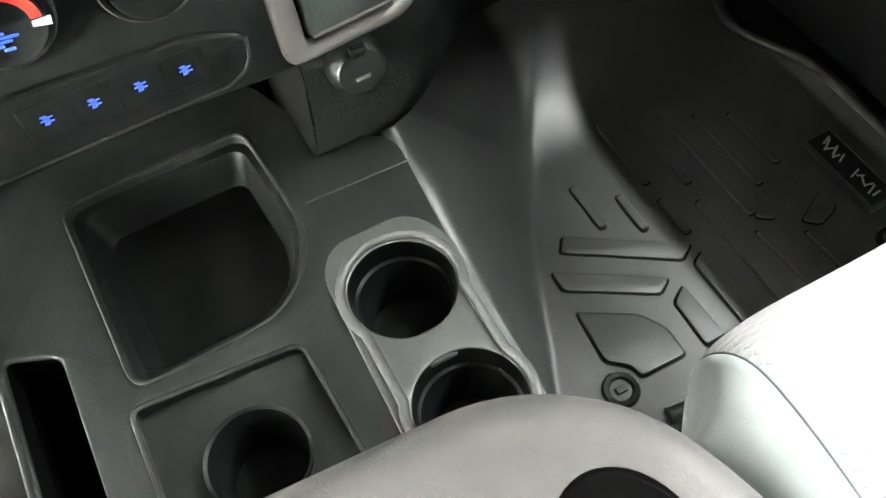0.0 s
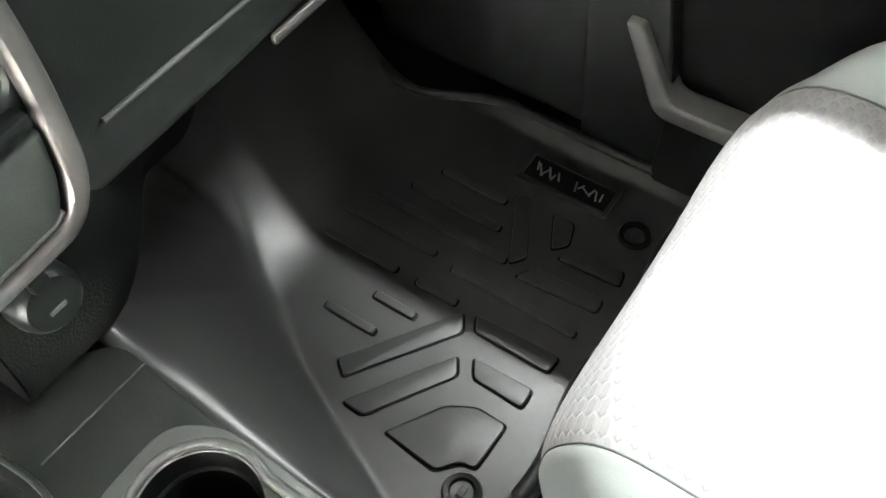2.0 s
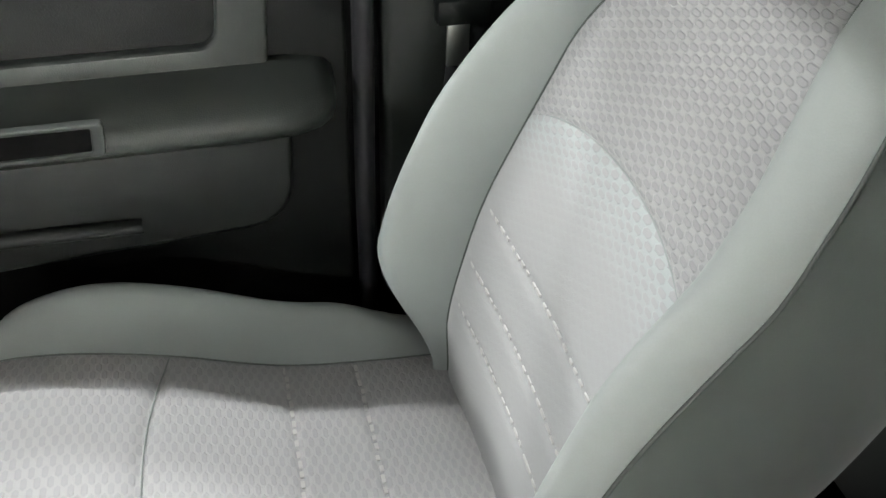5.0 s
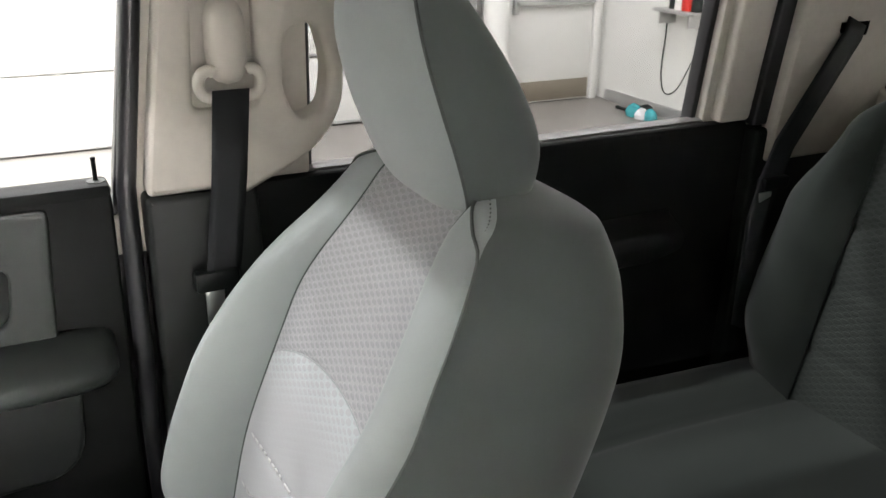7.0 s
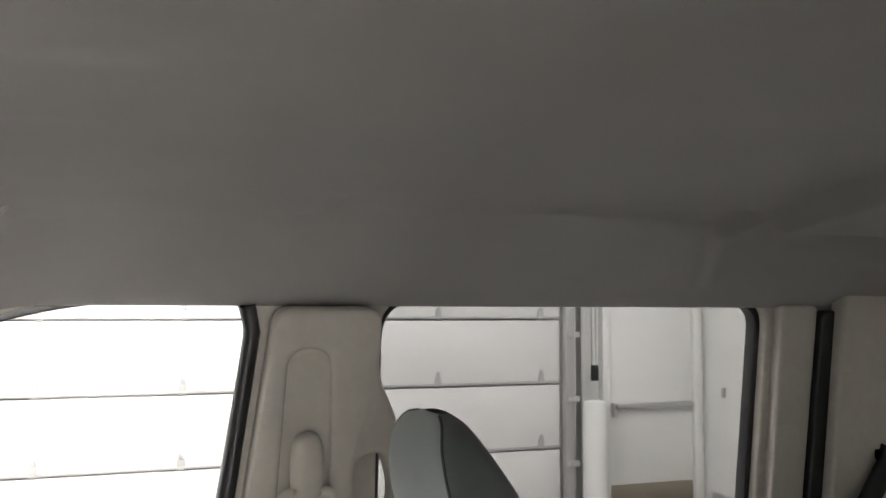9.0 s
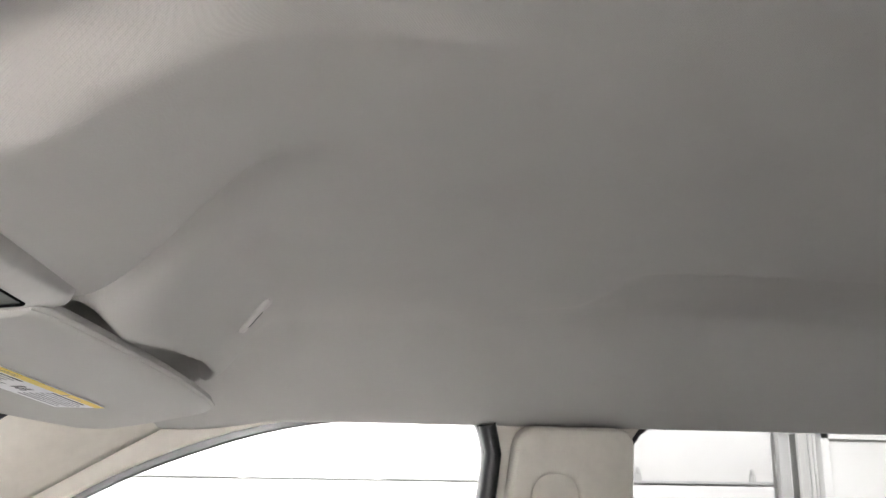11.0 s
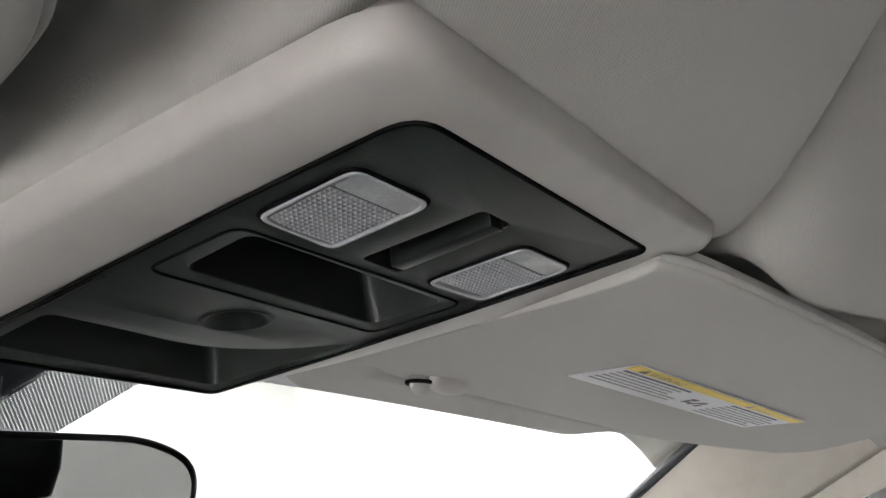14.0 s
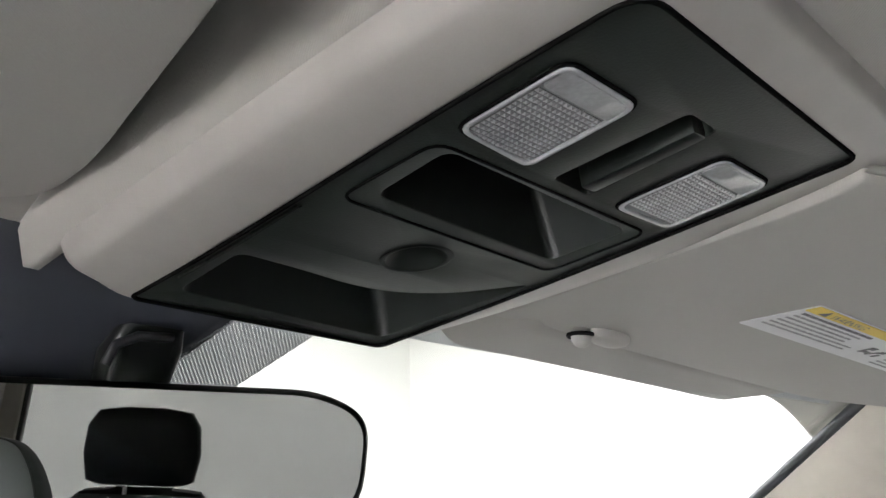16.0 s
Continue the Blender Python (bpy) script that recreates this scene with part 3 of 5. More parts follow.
for s, word in ((1, "passenger"), (-1, "driver")):
    pil = thing("front_pillar", f"beige windscreen pillar trim on the {word} side", "pillar trim", at=(s * 0.75, 0.8, 1.1))
    g = []
    for q in np.linspace(-0.03, 1.1, 24):
        a = screen(1, q)
        b_ = Vector((0.815 - 0.025 * (1 - q), 0.44 + 0.56 * q + 0.06 * math.sin(math.pi * max(0, q)), 1.222 - 0.42 * q))
        g.append([(s * p.x, p.y, p.z) for p in (a.lerp(b_, t) + Vector((-0.022, -0.012, -0.006)) * math.sin(math.pi * t) for t in np.linspace(0, 1, 12))])
    link("trim", solid(sheet(g), 0.004), BEIGE, pil)
    link("edge_seal", tube([Vector((s * p.x, p.y - 0.004, p.z - 0.004)) for p in (screen(1.0, q) for q in np.linspace(-0.02, 1, 26))], 0.0065, 8), SEAL, pil)
g = []
for u in np.linspace(-1, 1, 50):
    a = screen(u, -0.03) + Vector((0, -0.004, -0.002))
    b_ = Vector((u * 0.74, 0.64 - 0.06 * u * u, 1.262 if abs(u) < 0.17 else liner_z(u * 0.74, 0.64 - 0.06 * u * u) + 0.004))
    g.append([a.lerp(b_, t) for t in np.linspace(0, 1, 6)])
tagged(link("windscreen_header", solid(sheet(g), 0.004), FRAME_BEIGE), "warm grey trim along the windscreen header", "header trim", kind="structure")
for nm, u0, u1, v0, v1, mt, lb in (("screen_band", 0.13, 0.93, -0.03, 0.004, FRIT_DOTS, "dotted grey band along the windscreen top"), ("mirror_patch", -0.46, 0.04, -0.03, 0.30, FRIT, "black painted glass patch behind the mirror"), ("dot_patch", 0.04, 0.125, -0.03, 0.26, FRIT_DOTS, "dotted grey fade beside the mirror patch")):
    g = [[screen(u0 + (u1 - u0) * t + (0.0 if nm == "screen_band" else -0.16 * q * (t > 0.0 or nm == "dot_patch")), v0 + (v1 - v0) * q) + Vector((0, -0.006, -0.006)) for t in np.linspace(0, 1, 40)] for q in np.linspace(0, 1, 8)]
    tagged(link(nm, solid(sheet(g), 0.0008), mt), lb, "windscreen band", kind="structure")

# ---- seats ----
def side_seams(points, name, parent, mat=SEAM, r=0.0012):
    return link(name, tube(points, r, 6), mat, parent)


def make_seat(bx, label, group):
    cx = bx + 0.013
    seat = thing("front_seat", label, "car seat", group, at=(bx, 0.2, 0.0))
    line_keys = [(0.50, 0.10), (0.545, 0.16), (0.562, 0.23), (0.553, 0.295), (0.515, 0.338), (0.43, 0.337), (0.32, 0.308), (0.20, 0.262), (0.10, 0.244), (0.0, 0.234), (-0.07, 0.232)]
    pts = smooth_curve(line_keys, 81)
    # cross profile: across, height over the middle line, name of the piece
    prof_keys = [(-0.229, -0.20), (-0.247, -0.10), (-0.254, -0.02), (-0.250, 0.022), (-0.236, 0.048), (-0.219, 0.047), (-0.202, 0.022), (-0.186, -0.004)]
    left = smooth_curve(prof_keys, 19)
    right = [np.array((-p[0], p[1] + 0.014 * ease(0.188, 0.225, -p[0]) * ease(-0.1, 0.0, p[1]))) for p in left][::-1]
    mid = [np.array((x, -0.004 + 0.012 * (1 - abs(x / 0.186) ** 6) - 0.006 * (1 - (x / 0.186) ** 2))) for x in np.linspace(-0.186, 0.186, 61)]

    def place(pr, i):
        a, b = pts[max(i - 1, 0)], pts[min(i + 1, 80)]
        d = (b - a) / np.linalg.norm(b - a)
        n = np.array((d[1], -d[0]))
        c, h = pts[i], pr[1]
        if h < 0:
            h *= 0.35 + 0.65 * ease(4, 30, i)
        elif abs(pr[0]) > 0.1865:
            h *= ease(26, 46, i) * (1 - 0.10 * ease(46, 60, i)) * (1 - 0.92 * ease(60, 74, i))
        corner = 1 - 0.05 * ease(26, 6, i)
        return (cx + pr[0] * corner, c[0] + n[0] * h - 0.060 * ease(0.175, 0.257, abs(pr[0])) * ease(46, 18, i), c[1] + n[1] * h)

    def placed(pr, f):
        i = min(79, int(f))
        return tuple(np.array(place(pr, i)) * (1 - f + i) + np.array(place(pr, i + 1)) * (f - i))

    def lip(x):
        """How far forward the first cross seam bows."""
        return 0.030 * (1 - (x / 0.186) ** 2)

    length = np.concatenate([[0], np.cumsum([np.linalg.norm(pts[i + 1] - pts[i]) for i in range(80)])])
    rows = list(np.arange(24, 79.99, 0.2))
    grid, uv = [], []
    for i in rows:
        g = []
        for pr in mid:
            x, y, z = placed(pr, i)
            yy = y
            for seam, depth, wide in ((0.318 + lip(pr[0]), 0.007 * ease(0.186, 0.16, abs(pr[0])), 0.009), (0.193, 0.004 * ease(0.186, 0.17, abs(pr[0])), 0.006), (0.106, 0.004 * ease(0.186, 0.17, abs(pr[0])), 0.006)):
                z -= depth * math.exp(-(((yy - seam) / wide) ** 2))
            g.append((x, y, z))
        grid.append(g)
        uv.append([(pr[0], float(np.interp(i, range(81), length))) for pr in mid])
    cushion = link("cushion_insert", sheet(grid, uv=uv), HEX, seat, "light grey honeycomb cloth")
    front = [[place(pr, i) for pr in mid] for i in range(0, 25)]
    link("front_roll", sheet(front, uv=[[(pr[0], length[i]) for pr in mid] for i in range(0, 25)]), HEX, seat)
    for side_prof in (left, right):
        link("bolster", sheet([[place(pr, i) for pr in side_prof] for i in range(81)]), CLOTH, seat)
        edge = side_prof[-1] if side_prof is left else side_prof[0]
        side_seams([Vector(place(edge, i)) + Vector((0, 0, 0.0012)) for i in range(18, 79, 2)], "seam", seat, SEAT_SEAM, 0.0010)
    bow = []
    for x in np.linspace(-0.183, 0.183, 33):
        y = 0.318 + lip(x)
        ks = [k for k in range(31, 80) if pts[k][0] >= y >= pts[k + 1][0]][0]
        f = (pts[ks][0] - y) / (pts[ks][0] - pts[ks + 1][0])
        pr = (x, -0.004 + 0.012 * (1 - abs(x / 0.186) ** 6) - 0.006 * (1 - (x / 0.186) ** 2))
        bow.append(Vector(place(pr, ks)).lerp(Vector(place(pr, ks + 1)), f) - Vector((0, 0, 0.0048 * ease(0.186, 0.16, abs(x)))))
    side_seams(bow, "cross_seam", seat, CLOTH, 0.0010)
    # pale stitches across the cushion
    for seam in (0.193, 0.106):
        i = float(np.interp(-seam, [-pts[k][0] for k in range(34, 81)], range(34, 81)))
        bits = []
        for k in range(26):
            x = -0.176 + k * 0.352 / 25 + random.uniform(-0.002, 0.002)
            p = Vector(placed((x, -0.004 + 0.012 * (1 - abs(x / 0.186) ** 6) - 0.006 * (1 - (x / 0.186) ** 2)), i))
            bits.append(rbox((random.uniform(0.006, 0.011), 0.0044, 0.0026), tuple(p + Vector((0, random.uniform(-0.001, 0.001), -0.0030))), 0.0004, 1))
        link("stitching", joined(bits), THREAD, seat, "pale broken stitch line")
    cx = bx
    # backrest
    front_keys = [(-0.004, 0.22), (-0.006, 0.32), (-0.020, 0.40), (-0.040, 0.48), (-0.068, 0.56), (-0.104, 0.65), (-0.144, 0.74), (-0.186, 0.815), (-0.216, 0.852), (-0.262, 0.876), (-0.30, 0.885)]
    fl = np.array(smooth_curve(front_keys, 61))

    def b_half(z):  # half width of the insert and of the whole
        ins = 0.178 - 0.012 * ease(0.46, 0.66, z) - 0.068 * ease(0.66, 0.84, z)
        out = 0.222 + 0.008 * ease(0.3, 0.45, z) - 0.008 * ease(0.44, 0.64, z) - 0.066 * ease(0.66, 0.86, z) ** 1.5 - 0.12 * ease(0.842, 0.888, z) ** 1.6 - 0.046 * ease(0.43, 0.24, z) ** 1.4
        return min(ins, out - 0.012), out

    def b_back(z):
        return -0.27 - 0.13 * ease(0.28, 0.7, z) + 0.035 * ease(0.76, 0.885, z)

    left_b, right_b, shell, edge_l, edge_r = [], [], [], [], []

    def front(k, z):
        """The backrest's front face at k across (-1 to 1) and height z, with its length up the cloth."""
        i = min(59, max(0, int(np.searchsorted(fl[:, 1], z)) - 1))
        f = (z - fl[i][1]) / max(1e-6, fl[i + 1][1] - fl[i][1])
        y = fl[i][0] + (fl[i + 1][0] - fl[i][0]) * f - 0.010 * (1 - k * k) + 0.004 - 0.006 * abs(k) ** 12
        return y, run[i] + (run[i + 1] - run[i]) * f

    def arch(k):
        return 0.630 - 0.026 * k**2 - 0.012 * abs(k) ** 5

    def field(z0, z1, n, seams):
        g, u = [], []
        for t in np.linspace(0, 1, n):
            row, ur = [], []
            for k in np.linspace(-1, 1, 61):
                z = z0(k) + (z1(k) - z0(k)) * t
                y, s = front(k, z)
                for q in seams:
                    y -= 0.004 * math.exp(-(((z - q) / 0.006) ** 2)) * (1 - k**8)
                y -= 0.005 * math.exp(-(((z - arch(k)) / 0.005) ** 2)) * (1 - k**8)
                row.append((cx + k * b_half(z)[0], y, z))
                ur.append((k * b_half(z)[0] * 0.95, s * 0.95))
            g.append(row)
            u.append(ur)
        return g, u

    run = np.concatenate([[0], np.cumsum([np.linalg.norm(fl[i + 1] - fl[i]) for i in range(60)])])
    for i, (yf, z) in enumerate(fl):
        ins, out = b_half(z)
        bul = 0.014 + 0.076 * ease(0.24, 0.43, z) * ease(0.86, 0.58, z)
        top = ease(0.82, 0.886, z)
        yb = b_back(z)
        yb = yb * (1 - top) + (yf + yb) / 2 * top if top < 1 else (yf + yb) / 2
        for sgn, store in ((-1, left_b), (1, right_b)):
            col = []
            for t in np.linspace(0, 1, 13):
                x = ins + (out - ins) * (1 - (1 - t) ** 1.35)
                fwd = bul * (0.86 if sgn < 0 else 1.0) * math.sin(math.pi * t**0.8) ** 0.8
                col.append((cx + sgn * x, yf + fwd + 0.002 - 0.004 * (1 - t) ** 6 + (0.012 + 0.034 * ease(0.72, 0.5, z) - 0.016 * ease(0.72, 0.8, z)) * ease(0.24, 0.40, z) * t**3, z))
            store.append(col)
        lw, rw = left_b[-1][-1], right_b[-1][-1]
        ring = []
        for t in np.linspace(0, 1, 41):
            a = math.pi * t
            cxx = -math.cos(a)
            xs = abs(cxx) ** (0.45 + 0.5 * top) * (1 if cxx > 0 else -1)
            w = (rw[0] - lw[0]) / 2
            ys = lw[1] + (yb - lw[1]) * (math.sin(a) ** (0.55 + 0.3 * top))
            ring.append((cx + xs * w, ys, z))
        shell.append(ring)
        edge_l.append(Vector(lw))
        edge_r.append(Vector(rw))
    SEAMS = (0.355, 0.415, 0.485)
    g, u = field(lambda k: fl[0][1], arch, 90, SEAMS)
    link("backrest_insert", sheet(g, uv=u), HEX_SOFT, seat, "smooth light grey cloth below the arched seam")
    g, u = field(arch, lambda k: fl[-1][1], 60, ())
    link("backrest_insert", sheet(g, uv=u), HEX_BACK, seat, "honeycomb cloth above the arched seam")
    side_seams([Vector((cx + k * b_half(arch(k))[0], front(k, arch(k))[0] - 0.0048, arch(k))) for k in np.linspace(-0.98, 0.98, 40)], "arched_seam", seat, CLOTH, 0.0012)
    for store in (left_b, right_b):
        link("backrest_bolster", sheet(store), CLOTH, seat)
        side_seams([Vector(store[i][0]) + Vector((0, 0.0006, 0)) for i in range(1, 58)], "insert_seam", seat, CLOTH_SIDE, 0.0015)
    shell.append([(cx + (p[0] - cx) * 0.0, (shell[-1][0][1] + shell[-1][20][1]) / 2, 0.8865) for p in shell[-1]])
    link("backrest_shell", sheet(shell), CLOTH_SIDE, seat, "darker grey cloth sides and back")
    for e, s in ((edge_l, -1), (edge_r, 1)):
        low = [p for p in e[2::3] if p.z < 0.785]
        store = left_b if s < 0 else right_b
        over = [Vector(store[int(np.argmin([abs(q[1] - z) for q in fl]))][c]) for z, c in ((0.825, 12), (0.848, 8), (0.860, 4), (0.866, 0))]
        side_seams([Vector(p) + Vector((s * 0.001, 0.0015, 0.001)) for p in smooth_curve([*low, *over], 60)], "piping", seat, PIPING, 0.0018)
    for e, s in ((edge_l, -1), (edge_r, 1)):
        bits = [rbox((0.0016, 0.0016, 0.0055), (p[0] - s * 0.0065, p[1] + 0.0035, p[2]), 0.0004, 1) for p in smooth_curve(e[3:52], 110)]
        link("stitching", joined(bits), CLOTH_SIDE, seat, "close stitch row beside the piping")
    for seam in SEAMS:
        bits = []
        for k in range(24):
            q = -0.94 + 1.88 * k / 23 + random.uniform(-0.012, 0.012)
            y = front(q, seam)[0] - 0.0036
            bits.append(rbox((random.uniform(0.006, 0.012), 0.0028, 0.0046), (cx + q * b_half(seam)[0], y, seam + random.uniform(-0.001, 0.001)), 0.0006, 1))
        link("stitching", joined(bits), THREAD, seat, "pale broken stitch line")
    # head restraint
    hr_keys = [(-0.225, -0.270, 0.836, 0.050), (-0.208, -0.295, 0.842, 0.092), (-0.192, -0.306, 0.866, 0.114), (-0.172, -0.310, 0.91, 0.122), (-0.155, -0.290, 0.96, 0.123), (-0.145, -0.258, 1.01, 0.118), (-0.148, -0.228, 1.052, 0.103), (-0.162, -0.208, 1.078, 0.078), (-0.178, -0.198, 1.088, 0.03)]
    hk = smooth_curve(hr_keys, 33)
    def hr_ring(yf, yb, z, w, a0, a1, n):
        out = []
        for t in np.linspace(radians(a0), radians(a1), n):
            c, s = math.cos(t), math.sin(t)
            out.append((cx + w * abs(c) ** 0.55 * (1 if c > 0 else -1), (yf + yb) / 2 + (yf - yb) / 2 * abs(s) ** 0.6 * (1 if s > 0 else -1), z))
        return out

    link("head_restraint", sheet([hr_ring(*k, 28, 152, 25) for k in hk]), CLOTH, seat, "grey cloth head restraint with piped sides")
    link("restraint_back", sheet([hr_ring(*k, 152, 388, 41) for k in hk]), CLOTH_SIDE, seat, "darker grey head restraint sides")
    for a in (28, 152):
        side_seams([Vector(hr_ring(*k, a, a, 1)[0]) + Vector((0, 0.0008, 0)) for k in hk[2:32]], "piping", seat, PIPING, 0.0018)
    for s in (-0.06, 0.06):
        link("post", tube([(cx + s, -0.262, 0.82), (cx + s, -0.262, 0.87)], 0.006), STEEL, seat)
    # base
    link("seat_base", rbox((0.40, 0.42, 0.12), (cx, 0.22, 0.05), 0.02), BLACK, seat)
    return seat


SX = 0.455
passenger_seat = make_seat(SX, "light grey cloth front passenger seat with honeycomb cushion", "front seats")
driver_seat = copy_thing(passenger_seat, Matrix.Translation((-SX, 0.2, 0.0)))
tagged(driver_seat, "light grey cloth driver's seat with tall backrest")

# ---- middle armrest between the front seats ----
arm = thing("armrest", "light grey grained vinyl armrest folded down between the seats", "armrest", at=(0.0, 0.2, 0.3))
ap = fillet([(-0.175, -0.05), (0.21, -0.05), (0.207, 0.18), (0.196, 0.30), (0.193, 0.425), (0.166, 0.505), (0.104, 0.550), (-0.175, 0.568)], [0.01, 0.01, 0.08, 0.08, 0.06, 0.05, 0.06, 0.05], 6)
link("pad", plate(ap, (), 0.12, 0.024, pose(0, 0, 0.462)), LEATHER, arm)
# No real hollow: a black disc on the pad paints its shade.
link("finger_cup_shade", lathe([(1.0, -0.002), (0.98, 0.0012), (0.93, 0.0015), (0.90, 0.0006), (0.0, 0.0006)], (0.112, 0.440, 0.462), 40, sx=0.036, sy=0.046), RECESS_SHADE, arm, "flat black oval for the shaded hollow in the pad")
link("support", rbox((0.30, 0.5, 0.36), (0, 0.22, 0.17), 0.03), BLACK, arm)

# ---- floor console with trays and cup wells ----
CZ = 0.226
TRAY_BLACK = grained("tray_rubber", (0.009, 0.010, 0.0094), 0.34, 800, 0.12, 0.25)
# Black satin plate, lightened so that its colour carries the sheen.
CUP_SHEEN = grained("cup_plate_sheen", (0.078, 0.083, 0.079), 0.36, 620, 0.2, 0.5)
con = thing("floor_console", "satin black floor console with trays and cup holders", "console", at=(0.0, 0.8, 0.0))
tray = fillet([(-0.118, 0.985), (0.066, 0.985), (0.075, 0.84), (0.03, 0.775), (-0.112, 0.772)], [0.02, 0.02, 0.05, 0.04, 0.02], 6)
box = fillet([(-0.122, 0.757), (0.025, 0.742), (0.032, 0.60), (-0.122, 0.60)], 0.012, 4)


def ring(cx, cy, r, n=40):
    return [(cx + r * math.cos(2 * math.pi * k / n), cy + r * math.sin(2 * math.pi * k / n)) for k in range(n)]


c1, c2 = (0.122, 0.745), (0.122, 0.625)
slot = fillet([(-0.205, 0.855), (-0.160, 0.835), (-0.160, 0.60), (-0.205, 0.60)], 0.01, 4)
outer = fillet([(-0.215, 1.05), (0.09, 1.05), (0.13, 0.94), (0.192, 0.900), (0.180, 0.75), (0.172, 0.55), (-0.215, 0.55)], [0.02, 0.03, 0.05, 0.02, 0.2, 0.03, 0.03], 5)
holes = [tray, box, ring(*c1, 0.047), ring(*c2, 0.047), slot]
link("top", plate(outer, holes, 0.012, 0.003, pose(0, 0, CZ)), CONSOLE, con)
link("body", sheet([[(x, y, z) for x, y in [*outer, outer[0]]] for z in (CZ - 0.008, 0.10, -0.01)]), CONSOLE, con)


def well(poly, depth, shrink, name, mat=CONSOLE, z=CZ - 0.004, floor=True):
    c = np.mean(np.array(poly), axis=0)
    loop = [*poly, poly[0]]
    rows = [[(*p, z) for p in loop]]
    for f, d in ((shrink * 0.4 + 0.6, 0.85), (shrink + (1 - shrink) * 0.1, 1.0), (0.0, 1.0)):
        rows.append([(*(c + (np.array(p) - c) * f), z - depth * d) for p in loop])
    return link(name, sharp(raw([v for r in rows for v in r], [(i * len(loop) + j, i * len(loop) + j + 1, (i + 1) * len(loop) + j + 1, (i + 1) * len(loop) + j) for i in range(3) for j in range(len(loop) - 1)]), 40), mat, con)


tc = np.array((-0.018, 0.895))
stairs = ((1.0, 0.004), (0.975, 0.010), (0.90, 0.013), (0.885, 0.015), (0.80, 0.046), (0.77, 0.050), (0.0, 0.050))
link("tray", sharp(sheet([[(*(tc + (np.array(p) - tc) * f), CZ - d) for p in tray] for f, d in stairs], True), 30), TRAY_BLACK, con, "stepped tray with a rounded rim")
link("tray_rim", tube([(*p, CZ + 0.0005) for p in tray], 0.0028, 8, True), CONSOLE, con)
link("cup_tray_rim", tube([(*p, CZ + 0.0005) for p in box], 0.0026, 8, True), CONSOLE, con)
link("cup_tray", plate(box, [ring(-0.045, 0.672, 0.043)], 0.003, 0, pose(0, 0, CZ - 0.014)), CONSOLE, con)
link("cup_tray_wall", sheet([[(*p, CZ - 0.004) for p in [*box, box[0]]], [(*p, CZ - 0.016) for p in [*box, box[0]]]]), CONSOLE, con)
# The slot's inner shade is in its near-black colour.
well(slot, 0.09, 0.85, "side_slot", RECESS_SHADE)
for cx, cy in (c1, c2):
    link("cup_well", lathe([(0.0475, 0.002), (0.045, -0.02), (0.042, -0.022), (0.039, -0.075), (0.036, -0.08), (0.0, -0.08)], (cx, cy, CZ), 44), BLACK_SMOOTH, con)
link("cup_well", lathe([(0.041, 0.004), (0.044, 0.006), (0.040, -0.002), (0.038, -0.02), (0.035, -0.06), (0.0, -0.062)], (-0.045, 0.672, CZ - 0.012), 40), BLACK_SMOOTH, con)
cupplate = fillet([(0.066, 0.79), (0.085, 0.815), (0.160, 0.815), (0.184, 0.775), (0.177, 0.56), (0.060, 0.56)], [0.04, 0.04, 0.04, 0.05, 0.01, 0.01], 6)
link("cup_plate", plate(cupplate, [ring(*c1, 0.0475), ring(*c2, 0.0475)], 0.006, 0.002, pose(0, 0, CZ + 0.0030)), CUP_SHEEN, con, "satin plate round the cup holders")
inner = [(c[0] + 0.0535 * math.cos(q), c[1] + 0.0535 * math.sin(q)) for c, lo, hi in ((c1, -28, 208), (c2, 152, 388)) for q in np.radians(np.linspace(lo, hi, 40))]
link("cup_ridge", tube([(x, y, CZ + 0.0052) for x, y in inner], 0.0046, 10, True), CUP_SHEEN, con, "rounded rim round both cup holders")
link("cup_bridge", plate(fillet([(0.106, 0.700), (0.138, 0.700), (0.134, 0.685), (0.138, 0.670), (0.106, 0.670), (0.110, 0.685)], 0.005, 4), (), 0.010, 0.003, pose(0, 0, CZ + 0.001)), CUP_SHEEN, con)
link("seam", tube([(0.085, 0.871, CZ + 0.0005), (0.190, 0.866, CZ + 0.0005)], 0.001, 6), SEAM, con)

# ---- rubber floor mat ----
mat_ob = thing("floor_mat", "black rubber all-weather floor mat with raised ribs and a badge", "floor mat", at=(0.5, 0.8, 0.0))


def mat_low(y):
    return float(np.interp(y, (0.572, 0.945, 0.964, 0.985, 1.015, 1.05, 1.25), (0.190, 0.190, 0.203, 0.262, 0.302, 0.322, 0.36)))


def mat_z(x, y):
    crease = 0.285 + 0.45 * (y - 0.76) + 0.25 * max(0, y - 0.86)
    up = max(0.0, crease - x)
    s = min(1.25, up / max(0.06, crease - max(0.205, mat_low(y))))
    flank = (0.105 + 0.085 * ease(0.72, 1.02, y)) * (0.45 * min(s, 1) + 0.55 * ease(0.0, 1.0, s)) - 0.020 * ease(0.8, 1.25, s) * ease(0.93, 0.86, y)
    toe = 0.75 * (max(0, y - 0.92) ** 2.0) / 0.2
    z = 0.5 * (flank + toe + math.sqrt((flank - toe) ** 2 + min(0.015, toe, flank) ** 2))
    tip = ((x - 0.205) / 0.028) ** 2 + ((y - 0.950) / 0.040) ** 2
    z += 0.016 * (math.exp(-tip) if tip < 7 else 0.0)
    return z + 0.014 * ease(0.75, 0.775, x)


rows = []
for y in np.linspace(0.572, 1.25, 150):
    rows.append([(x, y, mat_z(x, y)) for x in np.linspace(mat_low(y), 0.785 - 0.055 * ease(0.86, 1.02, y), 130)])
link("sheet", solid(sheet(rows), 0.004), RUBBER, mat_ob)


